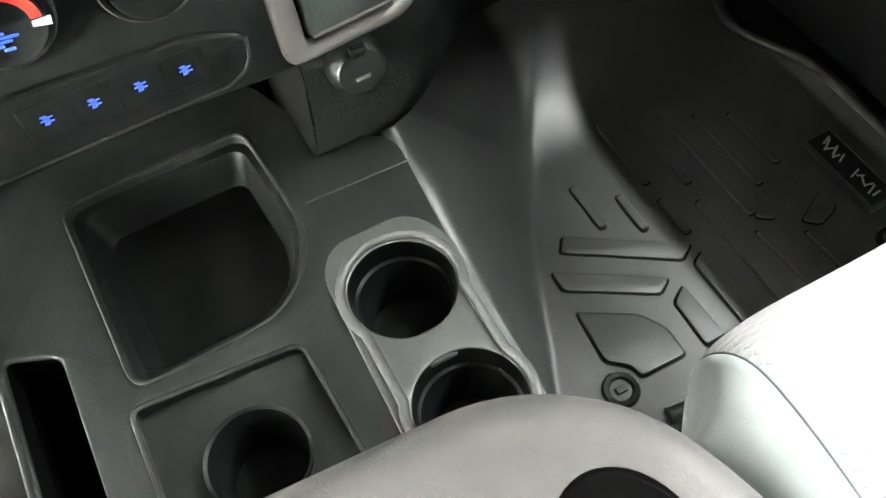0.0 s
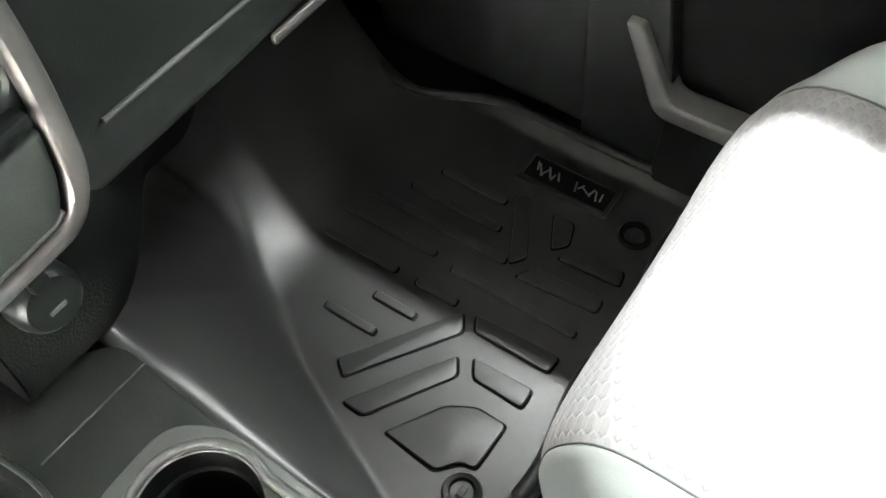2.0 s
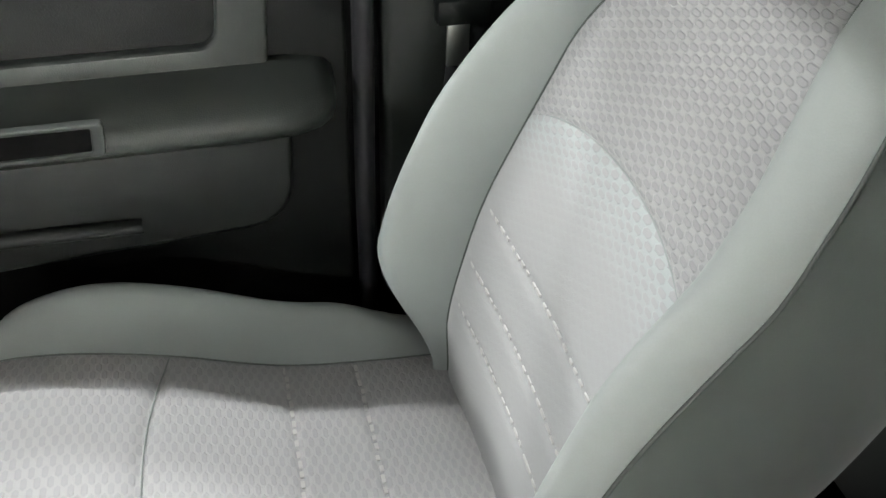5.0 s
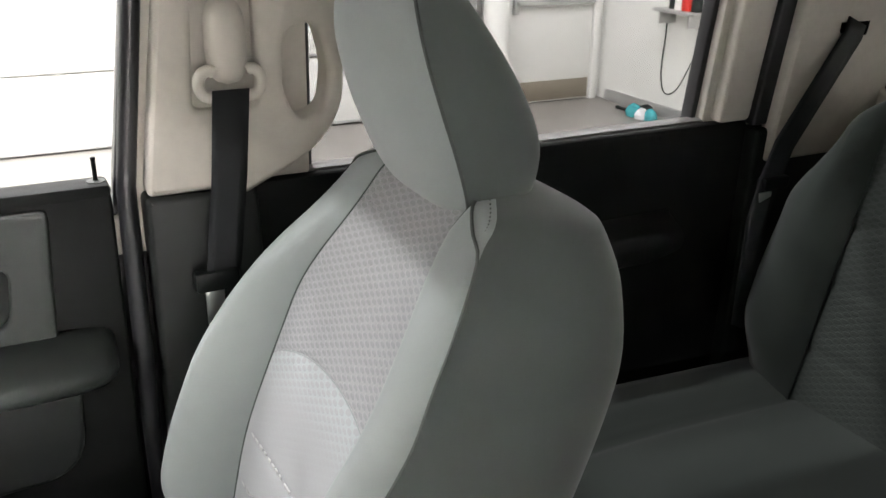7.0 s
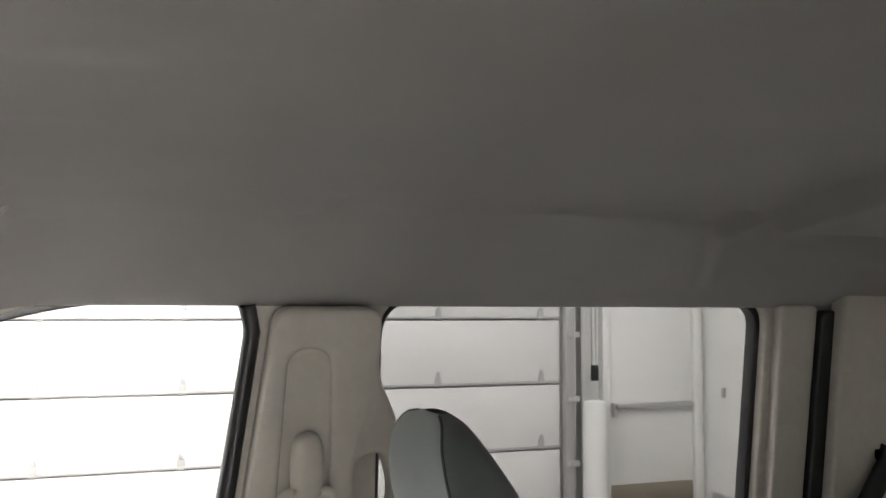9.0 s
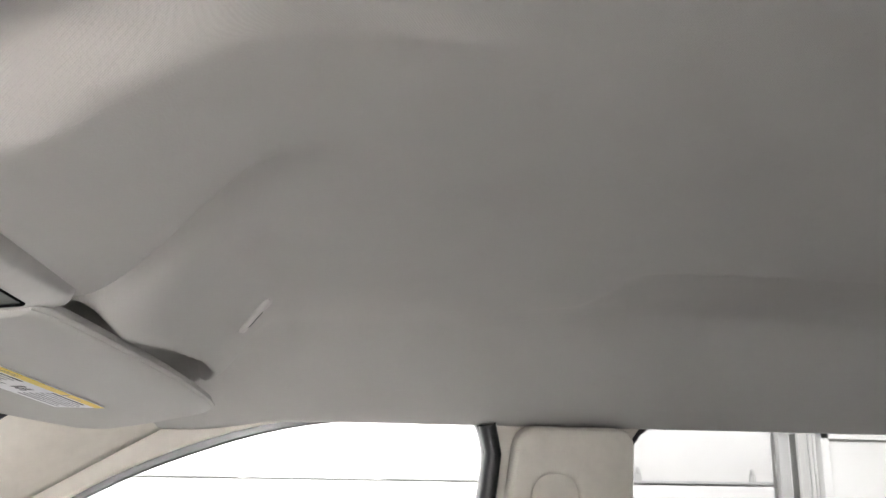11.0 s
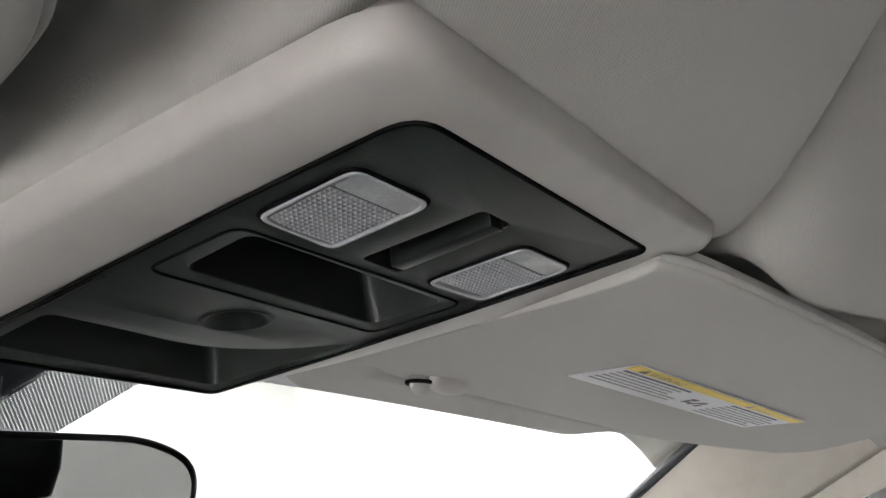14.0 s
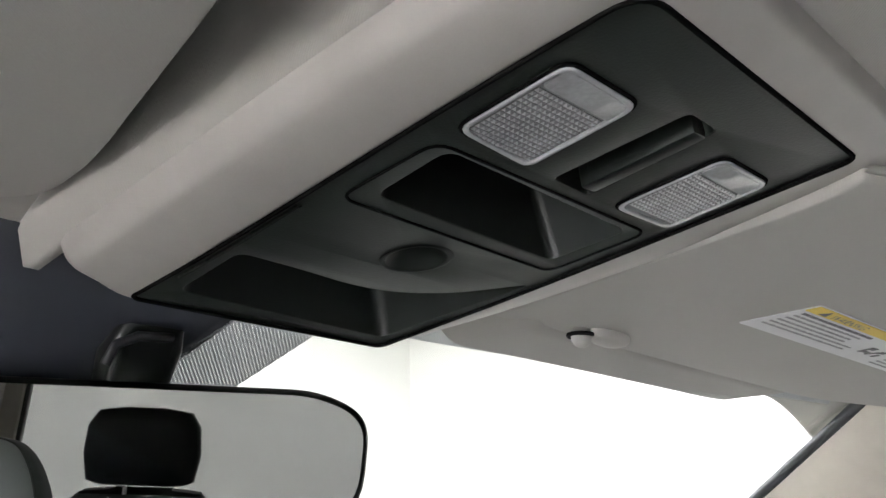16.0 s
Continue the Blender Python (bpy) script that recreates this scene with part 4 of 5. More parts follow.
link("rear_rim", tube([(x, 0.590 + 0.006 * math.sin(x * 30), 0.004 + 0.004 * ease(0.34, 0.40, x)) for x in np.linspace(0.33, 0.77, 24)], 0.009, 10), RUBBER, mat_ob, "raised rear rim of the mat")
link("side_rim", tube([(0.772 - 0.055 * ease(0.86, 1.02, y), y, 0.016 + (0.0 if y < 0.95 else 3.6 * (y - 0.95) ** 2)) for y in np.linspace(0.60, 1.08, 20)], 0.006, 8), RUBBER, mat_ob)


def rib(poly, r=0.006, h=0.005):
    c = np.mean(np.array(poly), axis=0)
    grown = []
    for p in fillet(poly, r, 4):
        d = np.array(p) - c
        grown.append(tuple(c + d * (1 + 0.0034 / max(0.004, np.linalg.norm(d)))))
    # Flat black outline paints the shade of the groove round each rib.
    link("groove_shade", plate(grown, (), 0.001, 0, pose(0, 0, 0.0006)), RECESS_SHADE, mat_ob)
    link("rib", plate(fillet(poly, r, 4), (), h + 0.001, 0.0012, pose(0, 0, h)), RUBBER, mat_ob, smooth=False)


for x, y0, y1 in ((0.404, 0.818, 0.884), (0.445, 0.791, 0.845), (0.486, 0.762, 0.815), (0.486, 0.845, 0.950), (0.523, 0.629, 0.790), (0.530, 0.82, 0.95), (0.566, 0.745, 0.935), (0.602, 0.775, 0.90), (0.641, 0.79, 0.88)):
    rib([(x - 0.005, y0), (x + 0.005, y0), (x + 0.005, y1), (x - 0.005, y1)], 0.004)
RIBS = [
    [(0.314, 0.738), (0.309, 0.672), (0.330, 0.655), (0.332, 0.639), (0.388, 0.636), (0.388, 0.672), (0.372, 0.700)],
    [(0.356, 0.831), (0.341, 0.812), (0.456, 0.734), (0.478, 0.747)], [(0.318, 0.796), (0.317, 0.768), (0.408, 0.710), (0.429, 0.723)],
    [(0.484, 0.732), (0.488, 0.629), (0.465, 0.631), (0.465, 0.722)], [(0.437, 0.706), (0.439, 0.634), (0.414, 0.634), (0.416, 0.693)],
    [(0.656, 0.784), (0.661, 0.766), (0.584, 0.726), (0.566, 0.739)], [(0.656, 0.729), (0.655, 0.702), (0.626, 0.693), (0.610, 0.707)],
    [(0.553, 0.723), (0.574, 0.710), (0.579, 0.623), (0.560, 0.623)], [(0.602, 0.694), (0.620, 0.678), (0.626, 0.620), (0.606, 0.617)]]
for poly in RIBS:
    rib(poly)
badge = link("badge", plate(fillet([(0.686, 0.677), (0.728, 0.677), (0.728, 0.797), (0.686, 0.797)], 0.004, 3), (), 0.006, 0.001, pose(0, 0, 0.005)), BLACK_SMOOTH, mat_ob, "small black badge with worn silver marks")
link("badge_frame", plate([(0.684, 0.675), (0.730, 0.675), (0.730, 0.799), (0.684, 0.799)], [[(0.689, 0.680), (0.725, 0.680), (0.725, 0.794), (0.689, 0.794)]], 0.007, 0.001, pose(0, 0, 0.0066)), RUBBER, badge)
for y0, x0, w, h, tilt in ((0.783, 0.711, 0.015, 0.0022, 20), (0.777, 0.707, 0.020, 0.0026, 32), (0.771, 0.705, 0.014, 0.0022, -25), (0.765, 0.709, 0.017, 0.0030, 28), (0.758, 0.704, 0.011, 0.0022, -10), (0.752, 0.708, 0.014, 0.0024, 24), (0.727, 0.706, 0.016, 0.0022, 15), (0.721, 0.709, 0.010, 0.0022, -30), (0.713, 0.706, 0.017, 0.0022, 60), (0.706, 0.708, 0.013, 0.0022, -18), (0.699, 0.706, 0.016, 0.0022, 20), (0.692, 0.707, 0.013, 0.0022, 5)):
    link("mark", rbox((w, h, 0.001), (0, 0, 0), 0.0003, 1, m=pose(x0, y0, 0.0055, 0, 0, tilt)), STEEL, badge)
for gx, gy in ((0.305, 0.637), (0.681, 0.633)):
    link("grommet", lathe([(0.012, 0.0005), (0.014, 0.004), (0.019, 0.0045), (0.021, 0.0)], (gx, gy, 0.001), 28), BLACK_SMOOTH, mat_ob)
    link("hook", rbox((0.012, 0.008, 0.004), (gx, gy, 0.003), 0.001), DARK, mat_ob)

# ---- dashboard ----
dash = thing("dashboard", "black grained dashboard with a closed glovebox", "dashboard", at=(0, 1.0, 0.6))
prof = [(1.36, 0.86), (1.15, 0.90), (0.98, 0.885), (0.90, 0.84), (0.865, 0.75), (0.860, 0.62), (0.868, 0.47), (0.872, 0.43), (0.876, 0.402), (0.888, 0.390), (0.93, 0.392), (1.15, 0.40), (1.3, 0.45)]
prof = smooth_curve(prof, 70)
link("panel", sheet([[(x, y + 0.10 * (abs(x) / 0.85) ** 4, z) for y, z in prof] for x in np.linspace(-0.84, 0.84, 30)]), BLACK, dash)
link("glovebox_seam", tube([(0.25, 0.868, 0.453), (0.45, 0.871, 0.450), (0.70, 0.912, 0.447)], 0.0022, 6), SEAM, dash)
# Thin silver strip along the bottom edge of the dash.
link("dash_edge_strip", rbox((0.16, 0.006, 0.010), (0.492, 0.882, 0.389), 0.003), SILVER, dash)

# centre stack
stack = thing("centre_stack", "black centre stack with silver bezel and blue-lit climate buttons", "dashboard panel", at=(0.0, 0.83, 0.6))
SM = Matrix(((1, 0, 0, 0), (0, 0.10, -0.995, 0.815), (0, 0.995, 0.10, 0.44), (0, 0, 0, 1)))
face = fillet([(-0.24, 0.030), (-0.05, 0.016), (0.10, 0.004), (0.185, 0.010), (0.207, 0.05), (0.213, 0.12), (0.205, 0.40), (-0.24, 0.40)], [0.02, 0.1, 0.02, 0.03, 0.05, 0.08, 0.03, 0.02], 6)
BIN = fillet([(0.128, 0.107), (0.193, 0.107), (0.195, 0.17), (0.190, 0.26), (0.126, 0.26)], [0.008, 0.012, 0.02, 0.012, 0.01], 4)
link("face", plate(face, [BIN], 0.07, 0.006, SM), BLACK_SMOOTH, stack)
link("bezel", plate(fillet([(0.095, 0.014), (0.186, 0.018), (0.205, 0.048), (0.213, 0.12), (0.205, 0.40), (0.090, 0.40)], [0.012, 0.025, 0.06, 0.1, 0.03, 0.02], 6), [fillet([(0.112, 0.025), (0.178, 0.029), (0.190, 0.052), (0.198, 0.12), (0.191, 0.39), (0.108, 0.39)], [0.008, 0.016, 0.06, 0.08, 0.02, 0.01], 5)], 0.02, 0.005, SM @ pose(0, 0, 0.010)), SILVER, stack, "satin silver bezel")
sdoor = link("storage_door", plate(fillet([(0.114, 0.029), (0.176, 0.033), (0.187, 0.054), (0.193, 0.087), (0.115, 0.085)], [0.008, 0.014, 0.02, 0.003, 0.003], 5), (), 0.012, 0.004, SM @ pose(0, 0, 0.008)), DARK, stack)
# The highlight along the door's lower lip, drawn as a silver line.
link("lip_highlight", tube([SM @ Vector(p) for p in ((0.117, 0.0315, 0.0065), (0.145, 0.0330, 0.0065), (0.172, 0.0345, 0.0065), (0.179, 0.0390, 0.0065))], 0.0022, 8), SILVER, sdoor, "lower lip with its highlight drawn in silver")
link("ledge", rbox((0.066, 0.009, 0.016), (0.158, 0.098, 0.004), 0.003, m=SM), BLACK_SMOOTH, stack)
# Back of the bin, its deep shade given by the black colour.
link("bin_shade", plate(BIN, (), 0.01, 0, SM @ pose(0, 0, -0.06)), RECESS_SHADE, stack)
bar = link("button_bar", plate(fillet([(-0.17, 0.018), (0.060, 0.018), (0.0745, 0.032), (0.0775, 0.052), (0.045, 0.066), (-0.17, 0.080)], [0.006, 0.010, 0.012, 0.010, 0.04, 0.006], 5), (), 0.012, 0.003, SM @ pose(0, 0, 0.005)), BLACK_GLOSS, stack, "glossy black button strip")
link("bar_edge", tube([SM @ Vector(p) for p in ((-0.13, 0.0195, 0.0045), (0.055, 0.0195, 0.0045), (0.068, 0.026, 0.0045), (0.0735, 0.034, 0.0045), (0.0758, 0.050, 0.0045))], 0.0012, 6), CONSOLE, bar)
for k in range(4):
    bx, bz = -0.0531 + 0.0288 * k, 0.0503 - 0.0017 * k
    b = link("button", plate(fillet([(bx - 0.0138, bz - 0.014), (bx + 0.0138, bz - 0.014), (bx + 0.0138, bz + 0.0125), (bx - 0.0138, bz + 0.0125)], 0.002, 3), (), 0.004, 0.0004, SM @ pose(0, 0, 0.0054)), BLACK_GLOSS, bar)
    for dx, dy, w in ((-0.0012, 0.0030, 0.004), (0.0010, 0.0016, 0.0062), (-0.0010, 0.0, 0.0058), (0.0012, -0.0016, 0.006), (-0.0006, -0.0030, 0.0036)):
        link("icon", rbox((w, 0.0009, 0.0006), (bx + dx, bz + dy, 0.0058), 0.0002, 1, m=SM), BLUE_GLOW, b)
for kx, kz in ((-0.046, 0.121), (0.035, 0.116)):
    kb = link("knob", lathe([(0.027, 0), (0.026, 0.012), (0.024, 0.0145), (0.021, 0.0135), (0.0, 0.0130)], (kx, kz, 0.0), 40, m=SM), BLACK_GLOSS, stack)
    link("knob_ring", lathe([(0.0262, 0.006), (0.0285, 0.0085), (0.0300, 0.006), (0.0305, 0.0)], (kx, kz, 0.002), 40, m=SM), SILVER, kb)
    if kx < 0:
        for dx, dy, w in ((-0.003, -0.0035, 0.008), (0.003, -0.0060, 0.010), (-0.002, -0.0085, 0.012), (-0.006, -0.0110, 0.010), (0.001, -0.0135, 0.006)):
            link("icon", rbox((w, 0.0018, 0.001), (kx + dx, kz + dy, 0.0135), 0.0004, 1, m=SM @ pose(kx, kz, 0) @ pose(0, 0, 0, 0, 0, -8) @ pose(-kx, -kz, 0)), BLUE_GLOW, kb)
        link("heat_mark", plate([*[(kx + 0.0225 * math.cos(a), kz + 0.0225 * math.sin(a)) for a in np.linspace(1.75, -0.05, 16)], *[(kx + 0.0165 * math.cos(a), kz + 0.0165 * math.sin(a)) for a in np.linspace(-0.05, 1.75, 16)]], (), 0.001, 0, SM @ pose(0, 0, 0.0148)), RED, kb, "red curved heat mark")
        link("pointer", plate([(kx + r * math.cos(a), kz + r * math.sin(a)) for r, a in ((0.0165, -0.14), (0.0265, -0.10), (0.0265, -0.30), (0.0165, -0.34))], (), 0.001, 0, SM @ pose(0, 0, 0.0148)), PAPER, kb, "white pointer mark")
socket = thing("power_outlet", "black capped power outlet under the centre stack", "outlet", at=(0.16, 0.847, 0.379))
link("cap", lathe([(0, 0.0), (0.019, 0.0), (0.022, -0.003), (0.024, -0.010), (0.024, -0.03)], (0, 0, 0), 30, m=Matrix.Translation((0.156, 0.846, 0.384)) @ pose(0, 0, 0, 80, 0, 0)), BLACK_SMOOTH, socket)
link("hinge", rbox((0.014, 0.008, 0.010), (0.156, 0.848, 0.406), 0.003), BLACK_SMOOTH, socket)
link("print", rbox((0.013, 0.001, 0.004), (0.156, 0.8452, 0.379), 0.0003, m=None), LIP_GREY, socket)
low = smooth_curve([(0.87, 0.43), (0.868, 0.37), (0.88, 0.30), (0.91, 0.235), (0.96, 0.165), (1.03, 0.11)], 16)
link("tunnel_side", sheet([[(x, y + 0.10 * ease(0.20, 0.36, x), z) for y, z in low] for x in np.linspace(0.115, 0.40, 20)]), TUNNEL, dash, "charcoal carpet on the tunnel side")
# Black sheet that colours in the shade under the stack.
link("recess_shade_back", sheet([[(x, y, z) for y, z in ((0.90, 0.46), (1.00, 0.42), (1.04, 0.30), (1.04, 0.10))] for x in (-0.25, 0.115)]), RECESS_SHADE, dash)
# Unseen box added to block light crossing from the driver's footwell.
link("light_blocker", rbox((0.33, 0.42, 0.47), (-0.055, 1.255, 0.225), 0), RECESS_SHADE, dash, smooth=False)
# Side of the recess, likewise black to stand for shade.
link("recess_shade_cheek", raw([(0.1145, 0.87, 0.45), (0.1145, 1.05, 0.45), (0.1145, 1.05, 0.10), (0.1145, 0.97, 0.16), (0.1145, 0.90, 0.25), (0.1145, 0.868, 0.37)], [(0, 1, 2, 3, 4, 5)]), RECESS_SHADE, dash)

# ---- passenger door ----
door = thing("front_door", "closed black front passenger door with armrest and map pocket", "car door", at=(0.8, 0.4, 0.0))
link("card", plate(fillet([(0.082, 0.0), (1.1, 0.0), (1.1, 0.785), (0.07, 0.785)], 0.02, 4), (), 0.05, 0.006, side(0.81)), DOOR_SHADE, door)
link("sill_cap", rbox((0.05, 1.0, 0.02), (0.832, 0.57, 0.778), 0.008), DOOR_SHADE, door)
link("upper_trim", plate(fillet([(0.163, 0.578), (0.95, 0.578), (0.95, 0.765), (0.150, 0.765)], 0.012, 4), [fillet([(0.217, 0.612), (0.85, 0.612), (0.85, 0.695), (0.207, 0.695)], 0.02, 5)], 0.02, 0.006, side(0.795)), DOOR_GREY, door)
sec = smooth_curve([(0.81, 0.590), (0.790, 0.589), (0.752, 0.582), (0.726, 0.572), (0.715, 0.558), (0.719, 0.541), (0.745, 0.522), (0.785, 0.512), (0.81, 0.510)], 22)
grid = []
for y, f in ((0.092, 0.0), (0.093, 0.35), (0.10, 0.62), (0.115, 0.82), (0.145, 0.96), (0.19, 1.0), (0.4, 1.0), (0.7, 1.0), (0.95, 0.9)):
    grid.append([(0.81 + (x - 0.81) * f, y, 0.545 + (z - 0.545) * min(1.0, 0.45 + 0.57 * f)) for x, z in sec])
link("armrest", sheet(grid), DOOR_GREY, door)
cupm = side(0.7075)
ring_o = fillet([(0.338, 0.548), (0.50, 0.548), (0.50, 0.586), (0.334, 0.586)], 0.006, 4)
ring_i = fillet([(0.350, 0.554), (0.49, 0.554), (0.49, 0.581), (0.347, 0.581)], 0.003, 4)
link("pull_cup_frame", plate(ring_o, [ring_i], 0.012, 0.002, cupm), DOOR_GREY, door)
# The cup is not hollowed; this black plate paints the shade inside.
link("pull_cup_shade", plate(ring_i, (), 0.004, 0, side(0.7100)), RECESS_SHADE, door, "flat black plate for the shaded hollow of the pull cup")
link("lower_panel", plate(fillet([(0.155, 0.383), (0.90, 0.340), (0.95, 0.505), (0.145, 0.515)], [0.06, 0.02, 0.02, 0.01], 6), (), 0.04, 0.008, side(0.772)), DOOR_DARK, door)
link("rib", tube([(0.771, 0.33, 0.408), (0.768, 0.42, 0.413), (0.768, 0.9, 0.415)], 0.010, 10), DOOR_DARK, door)
link("pocket_lip", plate(fillet([(0.728, 0.228), (0.672, 0.112), (0.12, 0.118), (0.12, 0.142), (0.655, 0.138), (0.706, 0.228)], [0.008, 0.02, 0.002, 0.002, 0.012, 0.004], 4), (), 0.04, 0.005, side(0.762)), LIP_GREY, door, "grey map pocket edge")
link("pocket_panel", plate(fillet([(0.76, 0.0), (0.79, 0.33), (0.70, 0.33), (0.66, 0.135), (0.12, 0.14), (0.12, 0.0)], 0.01, 3), (), 0.03, 0.006, side(0.776)), DOOR_SHADE, door)
link("pocket", rbox((0.05, 0.62, 0.12), (0.790, 0.35, 0.055), 0.01), DOOR_SHADE, door)
pin = link("lock_pin", lathe([(0.006, 0), (0.005, 0.004), (0.003, 0.006), (0.003, 0.03), (0.0036, 0.036), (0, 0.037)], (0.828, 0.086, 0.785), 14), BLACK_SMOOTH, door)
link("pin_base", lathe([(0.013, 0), (0.012, 0.003), (0.004, 0.004)], (0.828, 0.086, 0.786), 20), DARK, pin)

rear_door = thing("rear_door", "closed black rear passenger door", "car door", at=(0.8, -0.6, 0.0))
link("card", plate(fillet([(-0.10, 0.0), (-1.06, 0.0), (-1.07, 0.765), (-0.11, 0.765)], 0.02, 4), (), 0.05, 0.006, side(0.812)), DOOR_SHADE, rear_door)
# The cap's paler grey holds the light reflected along the sill.
link("sill_cap", rbox((0.036, 0.86, 0.016), (0.845, -0.58, 0.762), 0.006), SILL_GLINT, rear_door, "sill edge greyed pale for reflected light")
link("armrest", sheet([[(0.812 + (x - 0.81) * f, y, z + 0.02) for x, z in sec] for y, f in ((-0.35, 0.0), (-0.352, 0.5), (-0.38, 0.9), (-0.45, 1), (-0.8, 1), (-0.88, 0.7), (-0.9, 0.0))]), DOOR_SHADE, rear_door)

driver_door = thing("driver_door", "black driver's door standing wide open", "car door", at=(-0.87, 1.08, 0.0))
SWING = Matrix.Translation((-0.87, 1.08, 0)) @ Matrix.Rotation(radians(-66), 4, "Z") @ Matrix.Translation((0.87, -1.08, 0))
link("card", plate(fillet([(0.05, 0.0), (1.06, 0.0), (1.06, 0.785), (0.05, 0.785)], 0.02, 4), (), 0.05, 0.006, SWING @ FLIP @ side(0.81)), BLACK, driver_door)
link("outer_skin", rbox((0.02, 1.0, 0.86), (-0.885, 0.56, 0.36), 0.008, m=SWING), WHITE_WALL, driver_door)
link("sill_cap", rbox((0.05, 1.0, 0.02), (-0.832, 0.56, 0.778), 0.008, m=SWING), DARK, driver_door)
link("window_frame", plate([(1.06, -0.02), (1.06, 0.1), (0.75, 0.34), (0.52, 0.44), (0.3, 0.49), (-0.03, 0.49), (0.03, -0.02)], [FW], 0.04, 0.006, SWING @ FLIP @ side(0.825, 0.785, LEAN)), SEAL, driver_door)
window_in(driver_door, FW, SWING @ FLIP, GLASS)
driver_rear = thing("rear_door", "closed black rear door behind the driver", "car door", at=(-0.8, -0.6, 0.0))
link("card", plate(fillet([(0.04, 0.0), (-1.38, 0.0), (-1.38, 0.765), (0.04, 0.765)], 0.02, 4), (), 0.05, 0.006, Matrix.Diagonal((-1, 1, 1, 1)) @ side(0.812)), BLACK, driver_rear)

# ---- middle pillar with belt ----
pillar = thing("middle_pillar", "beige middle pillar trim with moulded grab loop over black lower trim", "pillar trim", at=(0.78, -0.08, 0.0))
po = fillet([(0.030, -0.008), (-0.030, 0.440), (-0.20, 0.440), (-0.195, 0.33), (-0.225, 0.27), (-0.245, 0.20), (-0.245, 0.09), (-0.20, 0.03), (-0.10, -0.02), (-0.092, -0.008)], [0.01, 0.03, 0.03, 0.03, 0.05, 0.05, 0.05, 0.04, 0.02, 0.02], 5)
ph = fillet([(-0.162, 0.205), (-0.205, 0.212), (-0.222, 0.15), (-0.215, 0.09), (-0.180, 0.075), (-0.158, 0.12)], 0.02, 5)
GROOVE = fillet([(-0.038, 0.105), (-0.122, 0.105), (-0.118, 0.375), (-0.052, 0.375)], [0.012, 0.012, 0.032, 0.032], 6)
link("upper_trim", plate(po, [ph, GROOVE], 0.05, 0.010, side(0.775, 0.778, LEAN)), BEIGE, pillar)
link("lower_trim", plate(fillet([(0.040, 0.0), (-0.14, 0.0), (-0.12, 0.768), (0.033, 0.768)], 0.01, 3), (), 0.05, 0.01, side(0.785)), DOOR_DARK, pillar)
link("guide_recess", plate([(-0.03, 0.09), (-0.13, 0.09), (-0.13, 0.39), (-0.04, 0.39)], (), 0.01, 0, side(0.789, 0.778, LEAN)), BEIGE, pillar)
link("door_seal", tube([(0.80, 0.062, 0.02), (0.80, 0.060, 0.4), (0.805, 0.052, 0.78), (0.785, 0.0, 1.18), (0.775, 0.01, 1.22)], 0.013, 8), SEAL, pillar)
belt = thing("seat_belt", "black seat belt hanging from a beige guide on the pillar", "seat belt", at=(0.74, -0.08, 0.9))
gp = []
for a in np.linspace(-1, 1, 22):
    w = 0.0265 * (1 - abs(a) ** 3.2) ** 0.45
    gp.append([(0.758 - 0.034 * (1 - abs(a) ** 3) ** 0.5 * (1 - abs(q) ** 2.6) ** 0.5, -0.083 + w * q, 0.972 + 0.056 * a) for q in np.linspace(-1, 1, 17)])
link("guide", sheet(gp), BEIGE, belt, "rounded beige belt guide cover")
for s in (-1, 1):
    c = Vector((0.736, -0.081 + s * 0.030, 0.922))
    link("loop", tube([c + Vector((0.0, s * 0.013 * math.cos(a) - s * 0.003, 0.017 * math.sin(a))) for a in np.linspace(radians(120), radians(-140), 14)], 0.0075, 10), BEIGE, belt)


def ribbon(points, width, thick=0.0012, axis=(0, 1, 0)):
    ax = Vector(axis).normalized()
    g = [[Vector(p) + ax * w * width for w in np.linspace(-0.5, 0.5, 5)] for p in points]
    return solid(sheet(g), thick)


link("webbing", ribbon([(0.727, -0.079, 0.915), (0.735, -0.070, 0.80), (0.750, -0.055, 0.66), (0.758, -0.048, 0.5), (0.765, -0.045, 0.1)], 0.047), WEB, belt)
link("stopper", rbox((0.022, 0.062, 0.03), (0.752, -0.045, 0.652), 0.006), BLACK_SMOOTH, belt)
link("tongue", rbox((0.004, 0.026, 0.05), (0.75, -0.040, 0.612), 0.003), STEEL, belt)

# rear pillar and its belt
rp = thing("rear_pillar", "beige rear pillar trim with a black belt slot", "pillar trim", at=(0.78, -1.2, 0.8))
link("trim", plate(fillet([(-0.985, -0.02), (-1.06, -0.02), (-1.085, 0.44), (-1.0, 0.44)], 0.01, 3), (), 0.03, 0.006, side(0.80, 0.785, LEAN)), BEIGE, rp)
link("door_seal", plate(fillet([(-1.062, -0.03), (-1.105, -0.03), (-1.138, 0.43), (-1.088, 0.43)], [0.005, 0.005, 0.03, 0.02], 5), (), 0.03, 0.005, side(0.79, 0.785, LEAN)), SEAL, rp)
link("lower_rear_trim", plate(fillet([(-1.06, 0.0), (-1.40, 0.0), (-1.40, 0.75), (-1.07, 0.75)], 0.01, 3), (), 0.05, 0.01, side(0.785)), BLACK, rp)
link("rear_trim", plate(fillet([(-1.092, -0.10), (-1.40, -0.10), (-1.40, 0.48), (-1.118, 0.48)], 0.01, 3), (), 0.04, 0.01, side(0.765, 0.785, LEAN)), BEIGE, rp)
